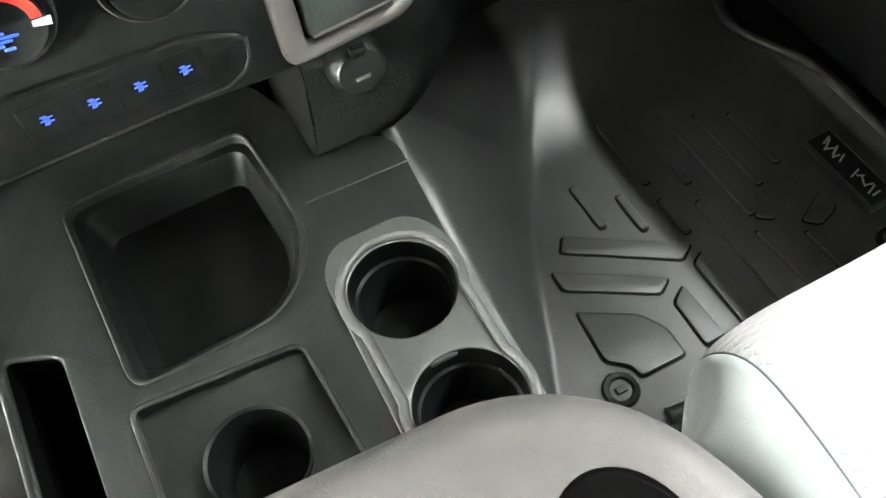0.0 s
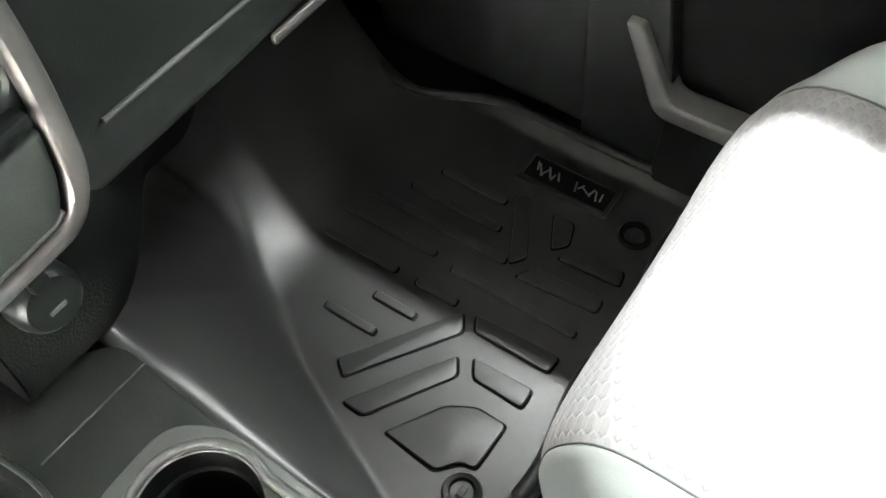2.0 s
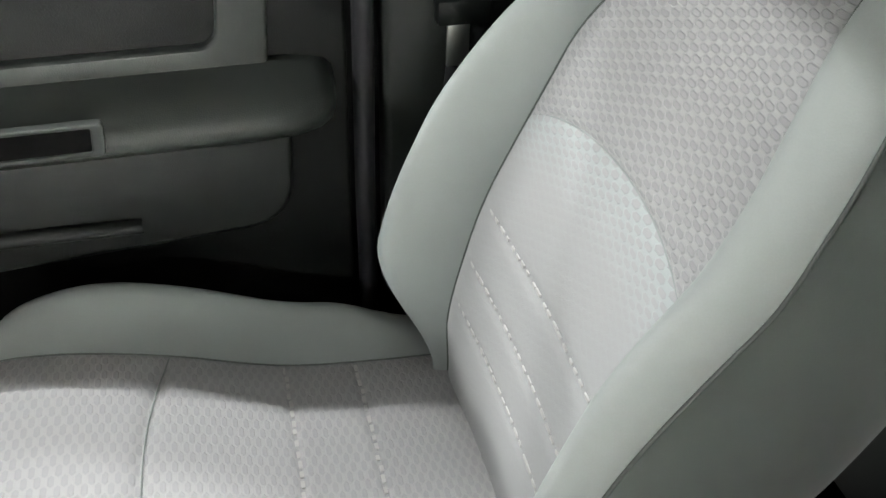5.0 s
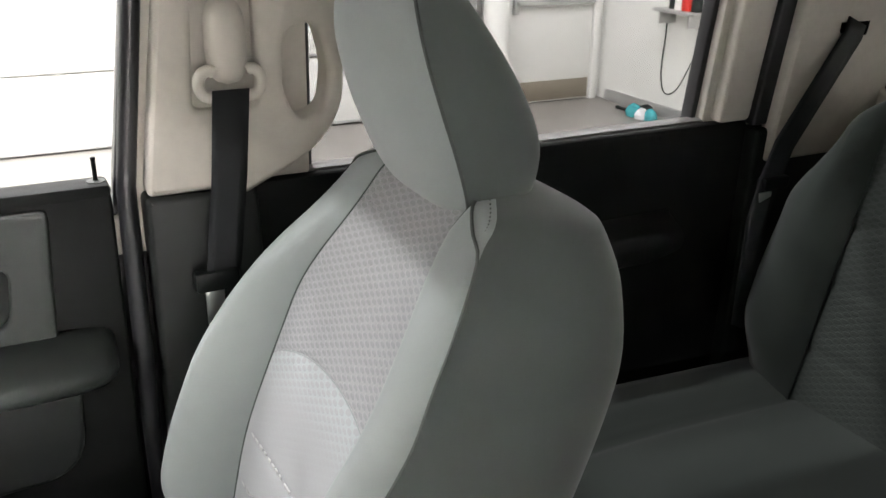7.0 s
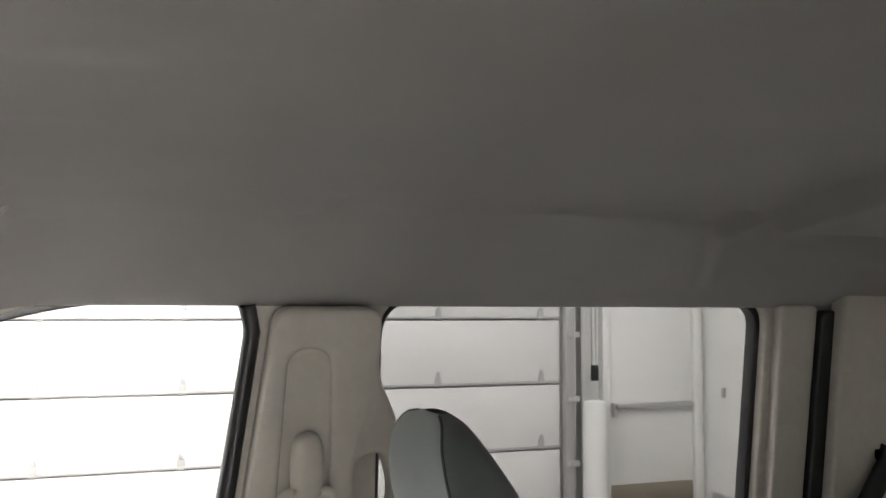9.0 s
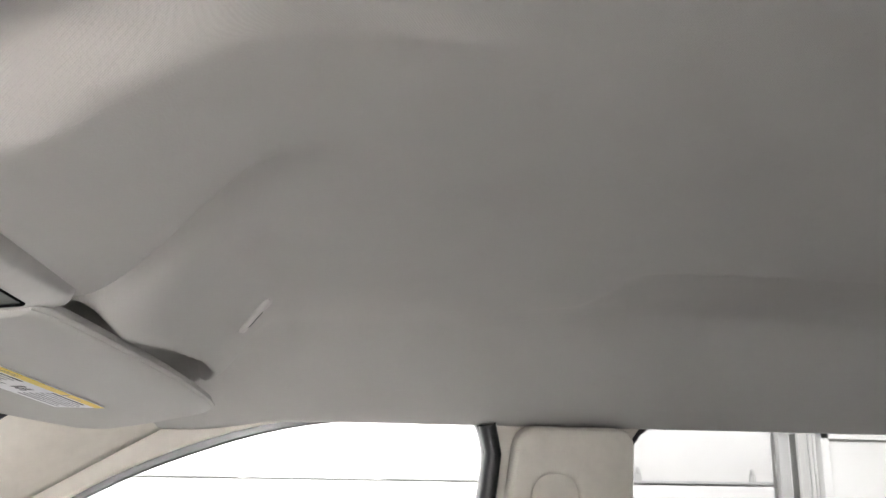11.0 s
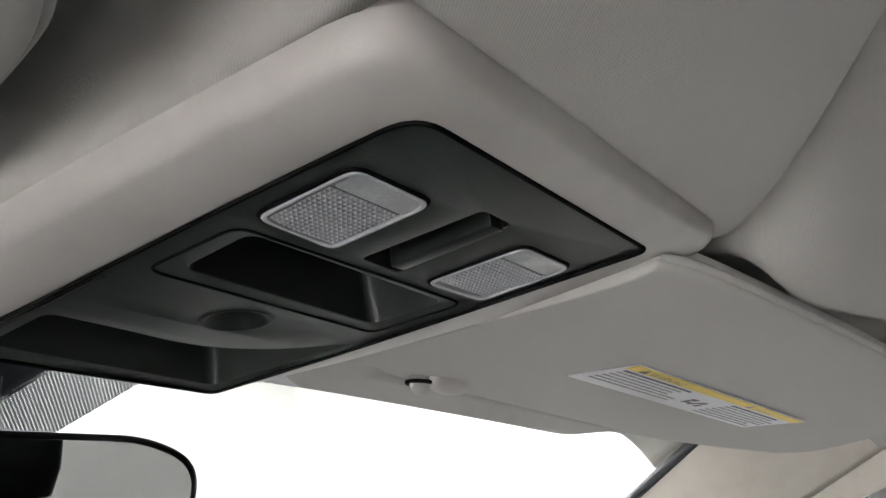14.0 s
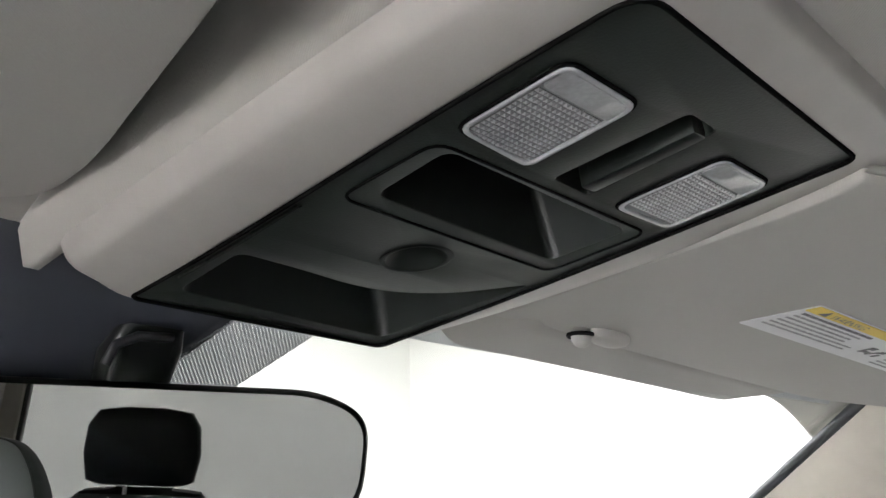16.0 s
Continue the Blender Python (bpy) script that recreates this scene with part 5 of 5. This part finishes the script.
link("belt_slot", plate(fillet([(-1.198, 0.980), (-1.235, 0.956), (-1.282, 0.958), (-1.276, 0.915), (-1.235, 0.928), (-1.204, 0.922)], 0.007, 4), (), 0.006, 0.001, side(0.752)), RECESS_SHADE, rp)
rbelt = thing("rear_seat_belt", "black rear seat belt lying down to the bench", "seat belt", at=(0.72, -1.18, 0.9))
link("webbing", ribbon([(0.748, -1.240, 0.945), (0.738, -1.222, 0.922), (0.727, -1.15, 0.84), (0.715, -1.064, 0.739), (0.708, -1.035, 0.68), (0.695, -1.00, 0.60), (0.685, -0.99, 0.40)], 0.047, axis=(0.15, 1, 0.45)), WEB, rbelt)
link("stopper", rbox((0.024, 0.062, 0.024), (0.710, -1.045, 0.672), 0.006), BLACK_SMOOTH, rbelt)
link("tongue", rbox((0.004, 0.030, 0.052), (0.704, -1.022, 0.632), 0.004), STEEL, rbelt)

# ---- rear bench ----
bench = thing("rear_bench", "dark grey cloth rear bench with honeycomb panels", "car seat", at=(0, -1.0, 0.3))
bp = smooth_curve([(-0.47, 0.12), (-0.455, 0.23), (-0.47, 0.31), (-0.52, 0.345), (-0.7, 0.345), (-0.86, 0.335), (-1.02, 0.325)], 40)


def rear_place(cx):
    """One seating place of the bench: cushion, backrest, seams."""
    g, u = [], []
    for y, z in bp:
        row = []
        for x in np.linspace(-0.335, 0.335, 61):
            k = abs(x) / 0.335
            z2 = z + 0.014 * ease(0.52, 0.72, k) * ease(1.0, 0.86, k) - 0.07 * ease(0.86, 1.0, k) ** 2
            z2 -= 0.006 * math.exp(-(((abs(x) - 0.165) / 0.006) ** 2))
            for q in (-0.62, -0.76):
                z2 -= 0.004 * math.exp(-(((y - q) / 0.006) ** 2)) * ease(0.17, 0.15, abs(x))
            row.append((cx + x, y, z2))
        g.append(row)
        u.append([(x, y) for x in np.linspace(-0.335, 0.335, 61)])
    link("cushion", sheet(g, uv=u), REAR_CLOTH, bench)
    ins, sides, shell = [], ([], []), []
    zs = np.linspace(0.30, 0.876, 64)
    for z in zs:
        out = 0.30 + 0.042 * ease(0.30, 0.46, z) - 0.012 * ease(0.5, 0.65, z) - 0.075 * ease(0.64, 0.79, z) - 0.10 * ease(0.77, 0.88, z) ** 2
        wid = min(0.168, out - 0.02)
        y = -0.982 - 0.134 * (z - 0.335) / 0.54 - 0.05 * ease(0.84, 0.88, z) ** 2
        row = []
        for k in np.linspace(-1, 1, 41):
            yy = y - 0.008 * (1 - k * k) - 0.005
            for q in (0.42, 0.54):
                yy -= 0.004 * math.exp(-(((z - q) / 0.006) ** 2))
            yy -= 0.006 * math.exp(-(((z - 0.665 + 0.028 * k * k) / 0.006) ** 2))
            row.append((cx + k * wid, yy, z))
        ins.append(row)
        for s, store in zip((-1, 1), sides):
            store.append([(cx + s * (wid + (out - wid) * (1 - (1 - t) ** 1.4)), y + 0.045 * ease(0.3, 0.45, z) * ease(0.88, 0.74, z) * math.sin(math.pi * t**0.8) - 0.06 * t**3, z) for t in np.linspace(0, 1, 14)])
        a = sides[0][-1][-1]
        shell.append([(cx - out, a[1], z), (cx - out * 0.96, -1.20 - 0.14 * (z - 0.3), z), (cx + out * 0.96, -1.20 - 0.14 * (z - 0.3), z), (cx + out, a[1], z)])
    shell.append([(cx + (p[0] - cx) * 0.5, p[1], 0.884) for p in shell[-1]])
    link("backrest_insert", sheet(ins, uv=[[(k * 0.168, z) for k in np.linspace(-1, 1, 41)] for z in zs]), REAR_HEX, bench)
    for store in sides:
        link("backrest_bolster", sheet(store), REAR_CLOTH, bench)
    link("backrest_shell", sheet(shell), REAR_CLOTH, bench)
    for s in (-1, 1):
        side_seams([(cx + s * ins[i][-1][0] - s * cx if s > 0 else cx * 2 - ins[i][-1][0], ins[i][-1][1] + 0.002, zs[i]) for i in range(2, 62, 2)], "seam", bench, SEAM, 0.0016)


rear_place(0.378)
rear_place(-0.378)
hrb = thing("rear_head_restraint", "black cloth rear head restraint", "head restraint", "rear head restraints", at=(0.378, -1.20, 0.88))
hg = []
for z, w, d in ((0.90, 0.11, 0.03), (0.91, 0.138, 0.045), (0.98, 0.150, 0.05), (1.05, 0.145, 0.048), (1.09, 0.120, 0.035), (1.10, 0.05, 0.01)):
    hg.append([(0.378 + w * abs(math.cos(t)) ** 0.6 * (1 if math.cos(t) > 0 else -1), -1.20 + d * abs(math.sin(t)) ** 0.7 * (1 if math.sin(t) > 0 else -1), z) for t in np.linspace(0, 2 * math.pi, 36, endpoint=False)])
link("pad", sheet(hg, True), WEB, hrb)
link("post", tube([(0.34, -1.20, 0.84), (0.34, -1.20, 0.92)], 0.006), STEEL, hrb)
copy_thing(hrb, Matrix.Translation((-0.378, -1.20, 0.88)))

# ---- overhead console ----
OM = Matrix(((1, 0, 0, -0.003), (0, 0.995, 0.0995, 0.42), (0, -0.0995, 0.995, 1.2455), (0, 0, 0, 1))) @ Matrix.Diagonal((1, 1, -1, 1))
oc = thing("overhead_console", "warm grey overhead console with black panel and two map lamps", "overhead console", at=(0, 0.55, 1.22))
fo = fillet([(-0.108, -0.017), (0.1145, -0.0185), (0.119, 0.10), (0.115, 0.20), (0.096, 0.287), (-0.078, 0.279), (-0.114, 0.263), (-0.113, 0.10)], [0.022, 0.012, 0.1, 0.1, 0.03, 0.03, 0.010, 0.1], 8)
fi = fillet([(-0.081, 0.0), (0.072, 0.0005), (0.0815, 0.157), (0.082, 0.277), (-0.0775, 0.268), (-0.0765, 0.20), (-0.0805, 0.07)], [0.012, 0.006, 0.1, 0.006, 0.006, 0.1, 0.1], 6)


def spokes(poly, n=180, c=(0.0, 0.135)):
    """The points of an outline met by n even spokes from c."""
    out = []
    for k in range(n):
        a = 2 * math.pi * k / n
        d = (math.cos(a), math.sin(a))
        best = 0.0
        for (x1, y1), (x2, y2) in zip(poly, poly[1:] + poly[:1]):
            ex, ey, px, py = x2 - x1, y2 - y1, x1 - c[0], y1 - c[1]
            det = ex * d[1] - ey * d[0]
            if abs(det) > 1e-12:
                t, u = (ex * py - ey * px) / det, (d[0] * py - d[1] * px) / det
                if t > 0 and -1e-6 <= u <= 1 + 1e-6:
                    best = max(best, t)
        out.append(np.array((c[0] + d[0] * best, c[1] + d[1] * best)))
    return out


si, so = spokes(fi), spokes(fo)
band = []
for f, h in ((0.0, -0.004), (0.0, 0.0036), (0.03, 0.0046), (0.08, 0.0047), (0.45, 0.0030), (0.80, 0.0008), (0.90, -0.0012), (0.96, -0.0045), (1.0, -0.0100), (1.0, -0.045)):
    band.append([OM @ Vector((*(a + (b - a) * f), h)) for a, b in zip(si, so)])
link("frame", sheet(band, True), FRAME_BEIGE, oc)
L1 = fillet([(-0.0702, 0.0312), (-0.0312, 0.0312), (-0.0277, 0.080), (-0.0685, 0.0768)], 0.006, 4)
L2 = fillet([(0.0268, 0.0316), (0.0645, 0.0310), (0.0698, 0.0802), (0.0290, 0.0816)], 0.006, 4)
SW = fillet([(-0.012, 0.0245), (0.007, 0.0245), (0.0125, 0.082), (-0.011, 0.081)], 0.003, 3)
BN = fillet([(-0.0585, 0.089), (0.0585, 0.093), (0.0575, 0.134), (-0.0557, 0.128)], 0.006, 4)
GH = fillet([(-0.063, 0.2508), (0.071, 0.264), (0.0765, 0.160), (0.052, 0.190), (0.025, 0.2038), (0.0, 0.2062), (-0.030, 0.2025), (-0.0655, 0.200)], [0.006, 0.008, 0.006, 0.03, 0.03, 0.03, 0.03, 0.006], 5)
link("panel", plate(fi, [L1, L2, SW, BN, GH, ring(0.002, 0.1655, 0.0142, 28)], 0.004, 0.0006, OM @ pose(0, 0, 0.004)), PANEL_BLACK, oc, "black satin panel")
link("panel_gap", tube([OM @ Vector((*p, 0.0046)) for p in fi], 0.0011, 6, True), RECESS_SHADE, oc)
for poly, deep, f in ((SW, 0.012, 0.86), (BN, 0.030, 0.80), (GH, 0.030, 0.84)):
    c = np.mean(np.array(poly), axis=0)
    loop = [*poly, poly[0]]
    rows = []
    for g, h in ((1.0, 0.0035), (0.985, 0.001), (f, -deep * 0.8), (f - 0.06, -deep), (0.0, -deep)):
        rows.append([(*(c + (np.array(p) - c) * g), h) for p in loop])
    me = raw([v for r in rows for v in r], [(i * len(loop) + j, i * len(loop) + j + 1, (i + 1) * len(loop) + j + 1, (i + 1) * len(loop) + j) for i in range(4) for j in range(len(loop) - 1)])
    me.transform(OM)
    link("recess", sharp(me, 40), BLACK_SMOOTH, oc)
link("switch", rbox((0.0085, 0.050, 0.010), (0.0062, 0.054, -0.0005), 0.0015, m=OM @ Matrix.Translation((0.0062, 0.054, 0)) @ pose(0, 0, 0, 0, 0, -4) @ Matrix.Translation((-0.0062, -0.054, 0))), BLACK_SMOOTH, oc)
link("thumb_dimple", lathe([(0.0, -0.009), (0.007, -0.007), (0.0115, -0.003), (0.0138, 0.0002), (0.0150, 0.0006), (0.0165, 0.0002)], (0.002, 0.1655, 0.004), 30, m=OM), BLACK_SMOOTH, oc)
link("bin_lid_seam", tube([OM @ Vector((*p, 0.0041)) for p in fillet([(-0.0665, 0.0866), (0.0675, 0.0887), (0.068, 0.1433), (-0.066, 0.1365)], 0.008, 4)], 0.0007, 6, True), RECESS_SHADE, oc)
link("grip_crease", tube([OM @ Vector(p) for p in ((-0.0735, 0.150, 0.0040), (-0.0725, 0.185, 0.0046), (-0.0715, 0.235, 0.0040))], 0.0012, 6), BLACK_SMOOTH, oc)


LENS = Nodes("clear_lamp_plastic", (0.34, 0.345, 0.365), 0.10, 0.0, 0.9).vary((0.34, 0.345, 0.365), 0.25, 60).m
LENS_EDGE = plain("lens_prism_edges", (0.10, 0.102, 0.108), 0.3)
CLEAR = plain("clear_lamp_window", (0.20, 0.203, 0.215), 0.15, 0.0, 0.7)
for poly, x0, x1 in ((L1, -0.0660, -0.0325), (L2, 0.0312, 0.0650)):
    c = np.mean(np.array(poly), axis=0)
    ln = link("lens", plate([tuple(c + (np.array(p) - c) * 0.985) for p in poly], (), 0.006, 0.0014, OM @ pose(0, 0, 0.0042)), CLEAR, oc, "clear map lamp lens with moulded grid")
    y0, y1, lean_x = 0.0450, 0.0765, 0.0018
    cells = []
    for i in range(14):
        for j in range(14):
            a, b = (i + 0.5) / 14, (j + 0.5) / 14
            px, py = x0 + (x1 - x0) * a + lean_x * b, y0 + (y1 - y0) * b
            w, h = (x1 - x0) / 28 * 0.86, (y1 - y0) / 28 * 0.86
            k = 0.0008 + 0.0004 * noise.noise(Vector((i * 0.9, j * 0.9, x0 * 50)))
            cells.append(raw([OM @ Vector((px + sx * w, py + sy * h, 0.0044)) for sx, sy in ((-1, -1), (1, -1), (1, 1), (-1, 1))] + [OM @ Vector((px, py, 0.0044 + k))], [(0, 1, 4), (1, 2, 4), (2, 3, 4), (3, 0, 4)]))
    link("prism_grid", joined(cells), LENS, ln, "moulded prism grid", smooth=False)
    link("prism_bed", plate([(x0, y0), (x1, y0), (x1 + lean_x, y1), (x0 + lean_x, y1)], (), 0.0004, 0, OM @ pose(0, 0, 0.00445)), LENS_EDGE, ln, "dark grooves between the prisms", smooth=False)
    inner_rim = [tuple(c + (np.array(p) - c) * 0.90) for p in poly]
    link("lens_rim", plate([tuple(c + (np.array(p) - c) * 0.985) for p in poly], [inner_rim], 0.0022, 0.0007, OM @ pose(0, 0, 0.0056)), LENS, ln)
    link("lens_window", plate(fillet([(x0 - 0.0008, 0.0338), (x1, 0.0338), (x1 + 0.0006, 0.0438), (x0, 0.0438)], 0.0016, 3), (), 0.001, 0.0003, OM @ pose(0, 0, 0.0050)), LENS, ln)
    link("lens_gap", tube([OM @ Vector((*p, 0.0041)) for p in poly], 0.0009, 6, True), RECESS_SHADE, oc)

# ---- sun visors ----
def visor_z(x, y):
    """Height of the visor's lower face: a slanted plane that droops at the outer front corner."""
    return 1.226 - 0.0532 * (x - 0.2665) + 0.0073 * (y - 0.547) - 0.62 * max(0.0, x - 0.45) ** 2 * ease(0.36, 0.52, y)


def visor(sign, word):
    v = thing("sun_visor", f"warm grey cloth sun visor folded up on the {word} side", "sun visor", "sun visors", at=(sign * 0.35, 0.5, 1.22))
    if sign > 0:
        rear = [(0.085, 0.423), (0.114, 0.412), (0.199, 0.397), (0.326, 0.378), (0.45, 0.367), (0.53, 0.366), (0.572, 0.385), (0.598, 0.43), (0.605, 0.48)]
        front = [(0.136, 0.640), (0.155, 0.668), (0.24, 0.660), (0.32, 0.654), (0.44, 0.645), (0.50, 0.636), (0.540, 0.616), (0.572, 0.580), (0.598, 0.535)]
        lift = 0.0
    else:
        rear = [(0.142, 0.565), (0.149, 0.527), (0.156, 0.490), (0.163, 0.465), (0.176, 0.445), (0.205, 0.427), (0.31, 0.404), (0.47, 0.385), (0.57, 0.400), (0.605, 0.48)]
        front = [(0.132, 0.610), (0.126, 0.650), (0.128, 0.685), (0.155, 0.700), (0.24, 0.678), (0.36, 0.668), (0.49, 0.640), (0.55, 0.585), (0.596, 0.53)]
        lift = 0.012
    R, F = smooth_curve(rear, 61), smooth_curve(front, 61)
    g, edge_r, edge_f = [], [], []
    for a, b in zip(R, F):
        row = []
        for k in range(56):
            t = 2 * math.pi * k / 56
            c, q = math.cos(t), math.sin(t)
            w = 0.5 - 0.5 * abs(c) ** 0.35 * (1 if c > 0 else -1)
            p = a + (b - a) * w
            h = 0.010 * abs(q) ** 0.45 * (1 if q > 0 else -1)
            row.append((sign * p[0], p[1], visor_z(p[0], p[1]) + lift + 0.010 + h))
        g.append(row)
        edge_r.append(Vector((sign * a[0], a[1] - 0.0008, visor_z(*a) + lift + 0.008)))
        edge_f.append(Vector((sign * b[0], b[1] + 0.0008, visor_z(*b) + lift + 0.008)))
    for end in (0, -1):
        c = np.mean(np.array(g[end]), axis=0)
        g.insert(0 if end == 0 else len(g), [tuple(c) for _ in g[end]])
    link("pad", sheet(g, True), VISOR_CLOTH, v)
    link("edge_piping", tube(edge_r, 0.0022, 6), VISOR_CLOTH, v)
    link("edge_piping", tube(edge_f, 0.0022, 6), VISOR_CLOTH, v)
    return v


visor(1, "passenger")
visor(-1, "driver")
# warning label on the passenger's visor
corner = [Vector((x, y, visor_z(x, y) - 0.0008)) for x, y in ((0.238, 0.499), (0.268, 0.549), (0.500, 0.472))]
ex = corner[2] - corner[0]
lw = ex.length
ex = ex.normalized()
ey = corner[1] - corner[0]
ey = ey - ex * ey.dot(ex)
lh = ey.length
ey = ey.normalized()
# local x along the header, local y towards the header, local z down out of the visor
lm = Matrix((ex, -ey, ex.cross(-ey))).transposed().to_4x4()
lm.translation = corner[1] - ex * (corner[1] - corner[0]).dot(ex)
lab = thing("warning_label", "white warning label with a yellow header stuck on the visor", "label", at=(0.36, 0.51, 1.2))
top = lh
link("paper", plate(fillet([(0, 0), (lw, 0), (lw, top), (0, top)], 0.002, 2), (), 0.0005, 0, lm @ pose(0, 0, 0.0002)), PAPER, lab, smooth=False)
link("header", plate([(0.0015, top - 0.0105), (lw - 0.0015, top - 0.0105), (lw - 0.0015, top - 0.001), (0.0015, top - 0.001)], (), 0.0005, 0, lm @ pose(0, 0, 0.0007)), YELLOW, lab, smooth=False)
random.seed(12)
for col, n, wide, inks in ((0.007, 6, 0.100, GREY_INK), (0.160, 7, 0.096, GREY_INK)):
    for k in range(n):
        x, stop, yy = col, col + wide * random.uniform(0.78, 1.0), top - 0.0150 - 0.0052 * k
        while x < stop:
            w = random.uniform(0.003, 0.010)
            link("line", rbox((w, 0.0017 if k else 0.0024, 0.0003), (x + w / 2, yy, 0.0005), 0, m=lm), INK if k == 0 else inks, lab)
            x += w + 0.0016
for dx, dy, sx, sy, tilt in ((0.0, 0.0, 0.0035, 0.012, 12), (0.005, -0.003, 0.008, 0.0035, 0), (0.003, 0.004, 0.005, 0.005, 0), (0.013, -0.002, 0.003, 0.010, -25), (0.018, 0.003, 0.006, 0.005, 20), (0.022, -0.004, 0.004, 0.006, 0)):
    link("pictogram", rbox((sx, sy, 0.0003), (0, 0, 0), 0.0001, m=lm @ pose(0.122 + dx, top - 0.031 + dy, 0.0005, 0, 0, tilt)), INK, lab)
for wx, size, ink in ((0.024, 0.0088, INK), (0.178, 0.0070, GREY_INK)):
    word = bpy.data.curves.new("header_word", "FONT")
    word.body, word.size = "WARNING", size
    wob = bpy.data.objects.new("header_word", word)
    wme = bpy.data.meshes.new_from_object(wob)
    bpy.data.objects.remove(wob)
    wme.transform(lm @ pose(wx, top - 0.0088, 0.0010))
    link("header_word", wme, ink, lab, smooth=False)
    link("triangle", plate([(wx - 0.011, top - 0.0088), (wx - 0.003, top - 0.0088), (wx - 0.007, top - 0.0022)], (), 0.0003, 0, lm @ pose(0, 0, 0.0011)), ink, lab, smooth=False)
# visor end clip
clip = thing("visor_clip", "beige plastic visor clip at the windscreen header", "clip", at=(0.22, 0.63, 1.21))
cz = visor_z(0.21, 0.632) - 0.004
blob = [(0.0, -1.0), (0.45, -0.9), (0.8, -0.6), (0.97, -0.2), (1.0, 0.2), (1.0, 1.0)]
link("body", lathe([(r, z * 0.005) for r, z in blob], (0.222, 0.630, cz), 30, sx=0.020, sy=0.009), FRAME_BEIGE, clip)
link("hook", lathe([(r, z * 0.006) for r, z in blob], (0.200, 0.637, cz - 0.001), 24, sx=0.008, sy=0.006), FRAME_BEIGE, clip)
link("socket", tube([Vector((0.200 + 0.010 * math.cos(a), 0.637 + 0.0075 * math.sin(a), cz + 0.001)) for a in np.linspace(0, 2 * math.pi, 20, endpoint=False)], 0.0014, 6, True), RECESS_SHADE, clip, "dark gap round the clip")

# coat hook cover on the headliner
hook = thing("liner_clip", "small grey plastic clip set in the headliner", "clip", at=(0.47, 0.3, 1.32))
cx_ = Vector((0.012, 0.031, liner_z(0.455, 0.336) - liner_z(0.443, 0.305))).normalized()
cn_ = cx_.cross(Vector((1, 0, 0))).normalized()
clip_m = Matrix((cx_, cn_.cross(cx_), cn_)).transposed().to_4x4()
clip_m.translation = (0.449, 0.320, liner_z(0.449, 0.320) - 0.002)
link("body", rbox((0.048, 0.016, 0.009), (0, 0, 0), 0.004, 3, m=clip_m), FRAME_BEIGE, hook)
link("slot", rbox((0.022, 0.0035, 0.002), (0.003, -0.001, 0.0042 if clip_m[2][2] < 0 else -0.0042), 0.0008, m=clip_m), PIPING, hook, "dark slot in the clip")

# ---- rear-view mirror ----
mir = thing("rear_view_mirror", "black framed rear-view mirror on a windscreen stalk", "mirror", at=(-0.02, 0.76, 1.12))
mm = look((-0.034, 0.758, 1.150), (-0.357, -0.185, 1.066))
shape = fillet([(-0.128, -0.036), (0.128, -0.036), (0.132, 0.026), (0.10, 0.040), (-0.10, 0.040), (-0.132, 0.026)], [0.03, 0.03, 0.03, 0.03, 0.03, 0.03], 6)
mface = mm @ pose(0, 0, 0, 0, 180, 0)
link("housing", plate(shape, (), 0.03, 0.006, mface), BLACK_SMOOTH, mir)
link("mirror_glass", plate([(x * 0.955, y * 0.90) for x, y in shape], (), 0.002, 0, mface @ pose(0, 0, 0.002)), MIRROR, mir, smooth=False)
stalk = [(-0.030, 0.790, 1.146, 0.010, 0.010), (-0.031, 0.784, 1.168, 0.014, 0.011), (-0.032, 0.775, 1.190, 0.019, 0.013), (-0.033, 0.765, 1.208, 0.021, 0.014), (-0.033, 0.758, 1.218, 0.018, 0.012)]
link("stalk", sheet([[(x + a * abs(math.cos(t)) ** 0.5 * (1 if math.cos(t) > 0 else -1), y + b * abs(math.sin(t)) ** 0.5 * (1 if math.sin(t) > 0 else -1), z) for t in np.linspace(0, 2 * math.pi, 24, endpoint=False)] for x, y, z, a, b in stalk], True), BLACK_SMOOTH, mir)
link("mount_rib", tube([(-0.058, 0.752, 1.196), (-0.055, 0.748, 1.206), (-0.045, 0.744, 1.211), (-0.027, 0.742, 1.212)], 0.0028, 8), SEAL, mir)
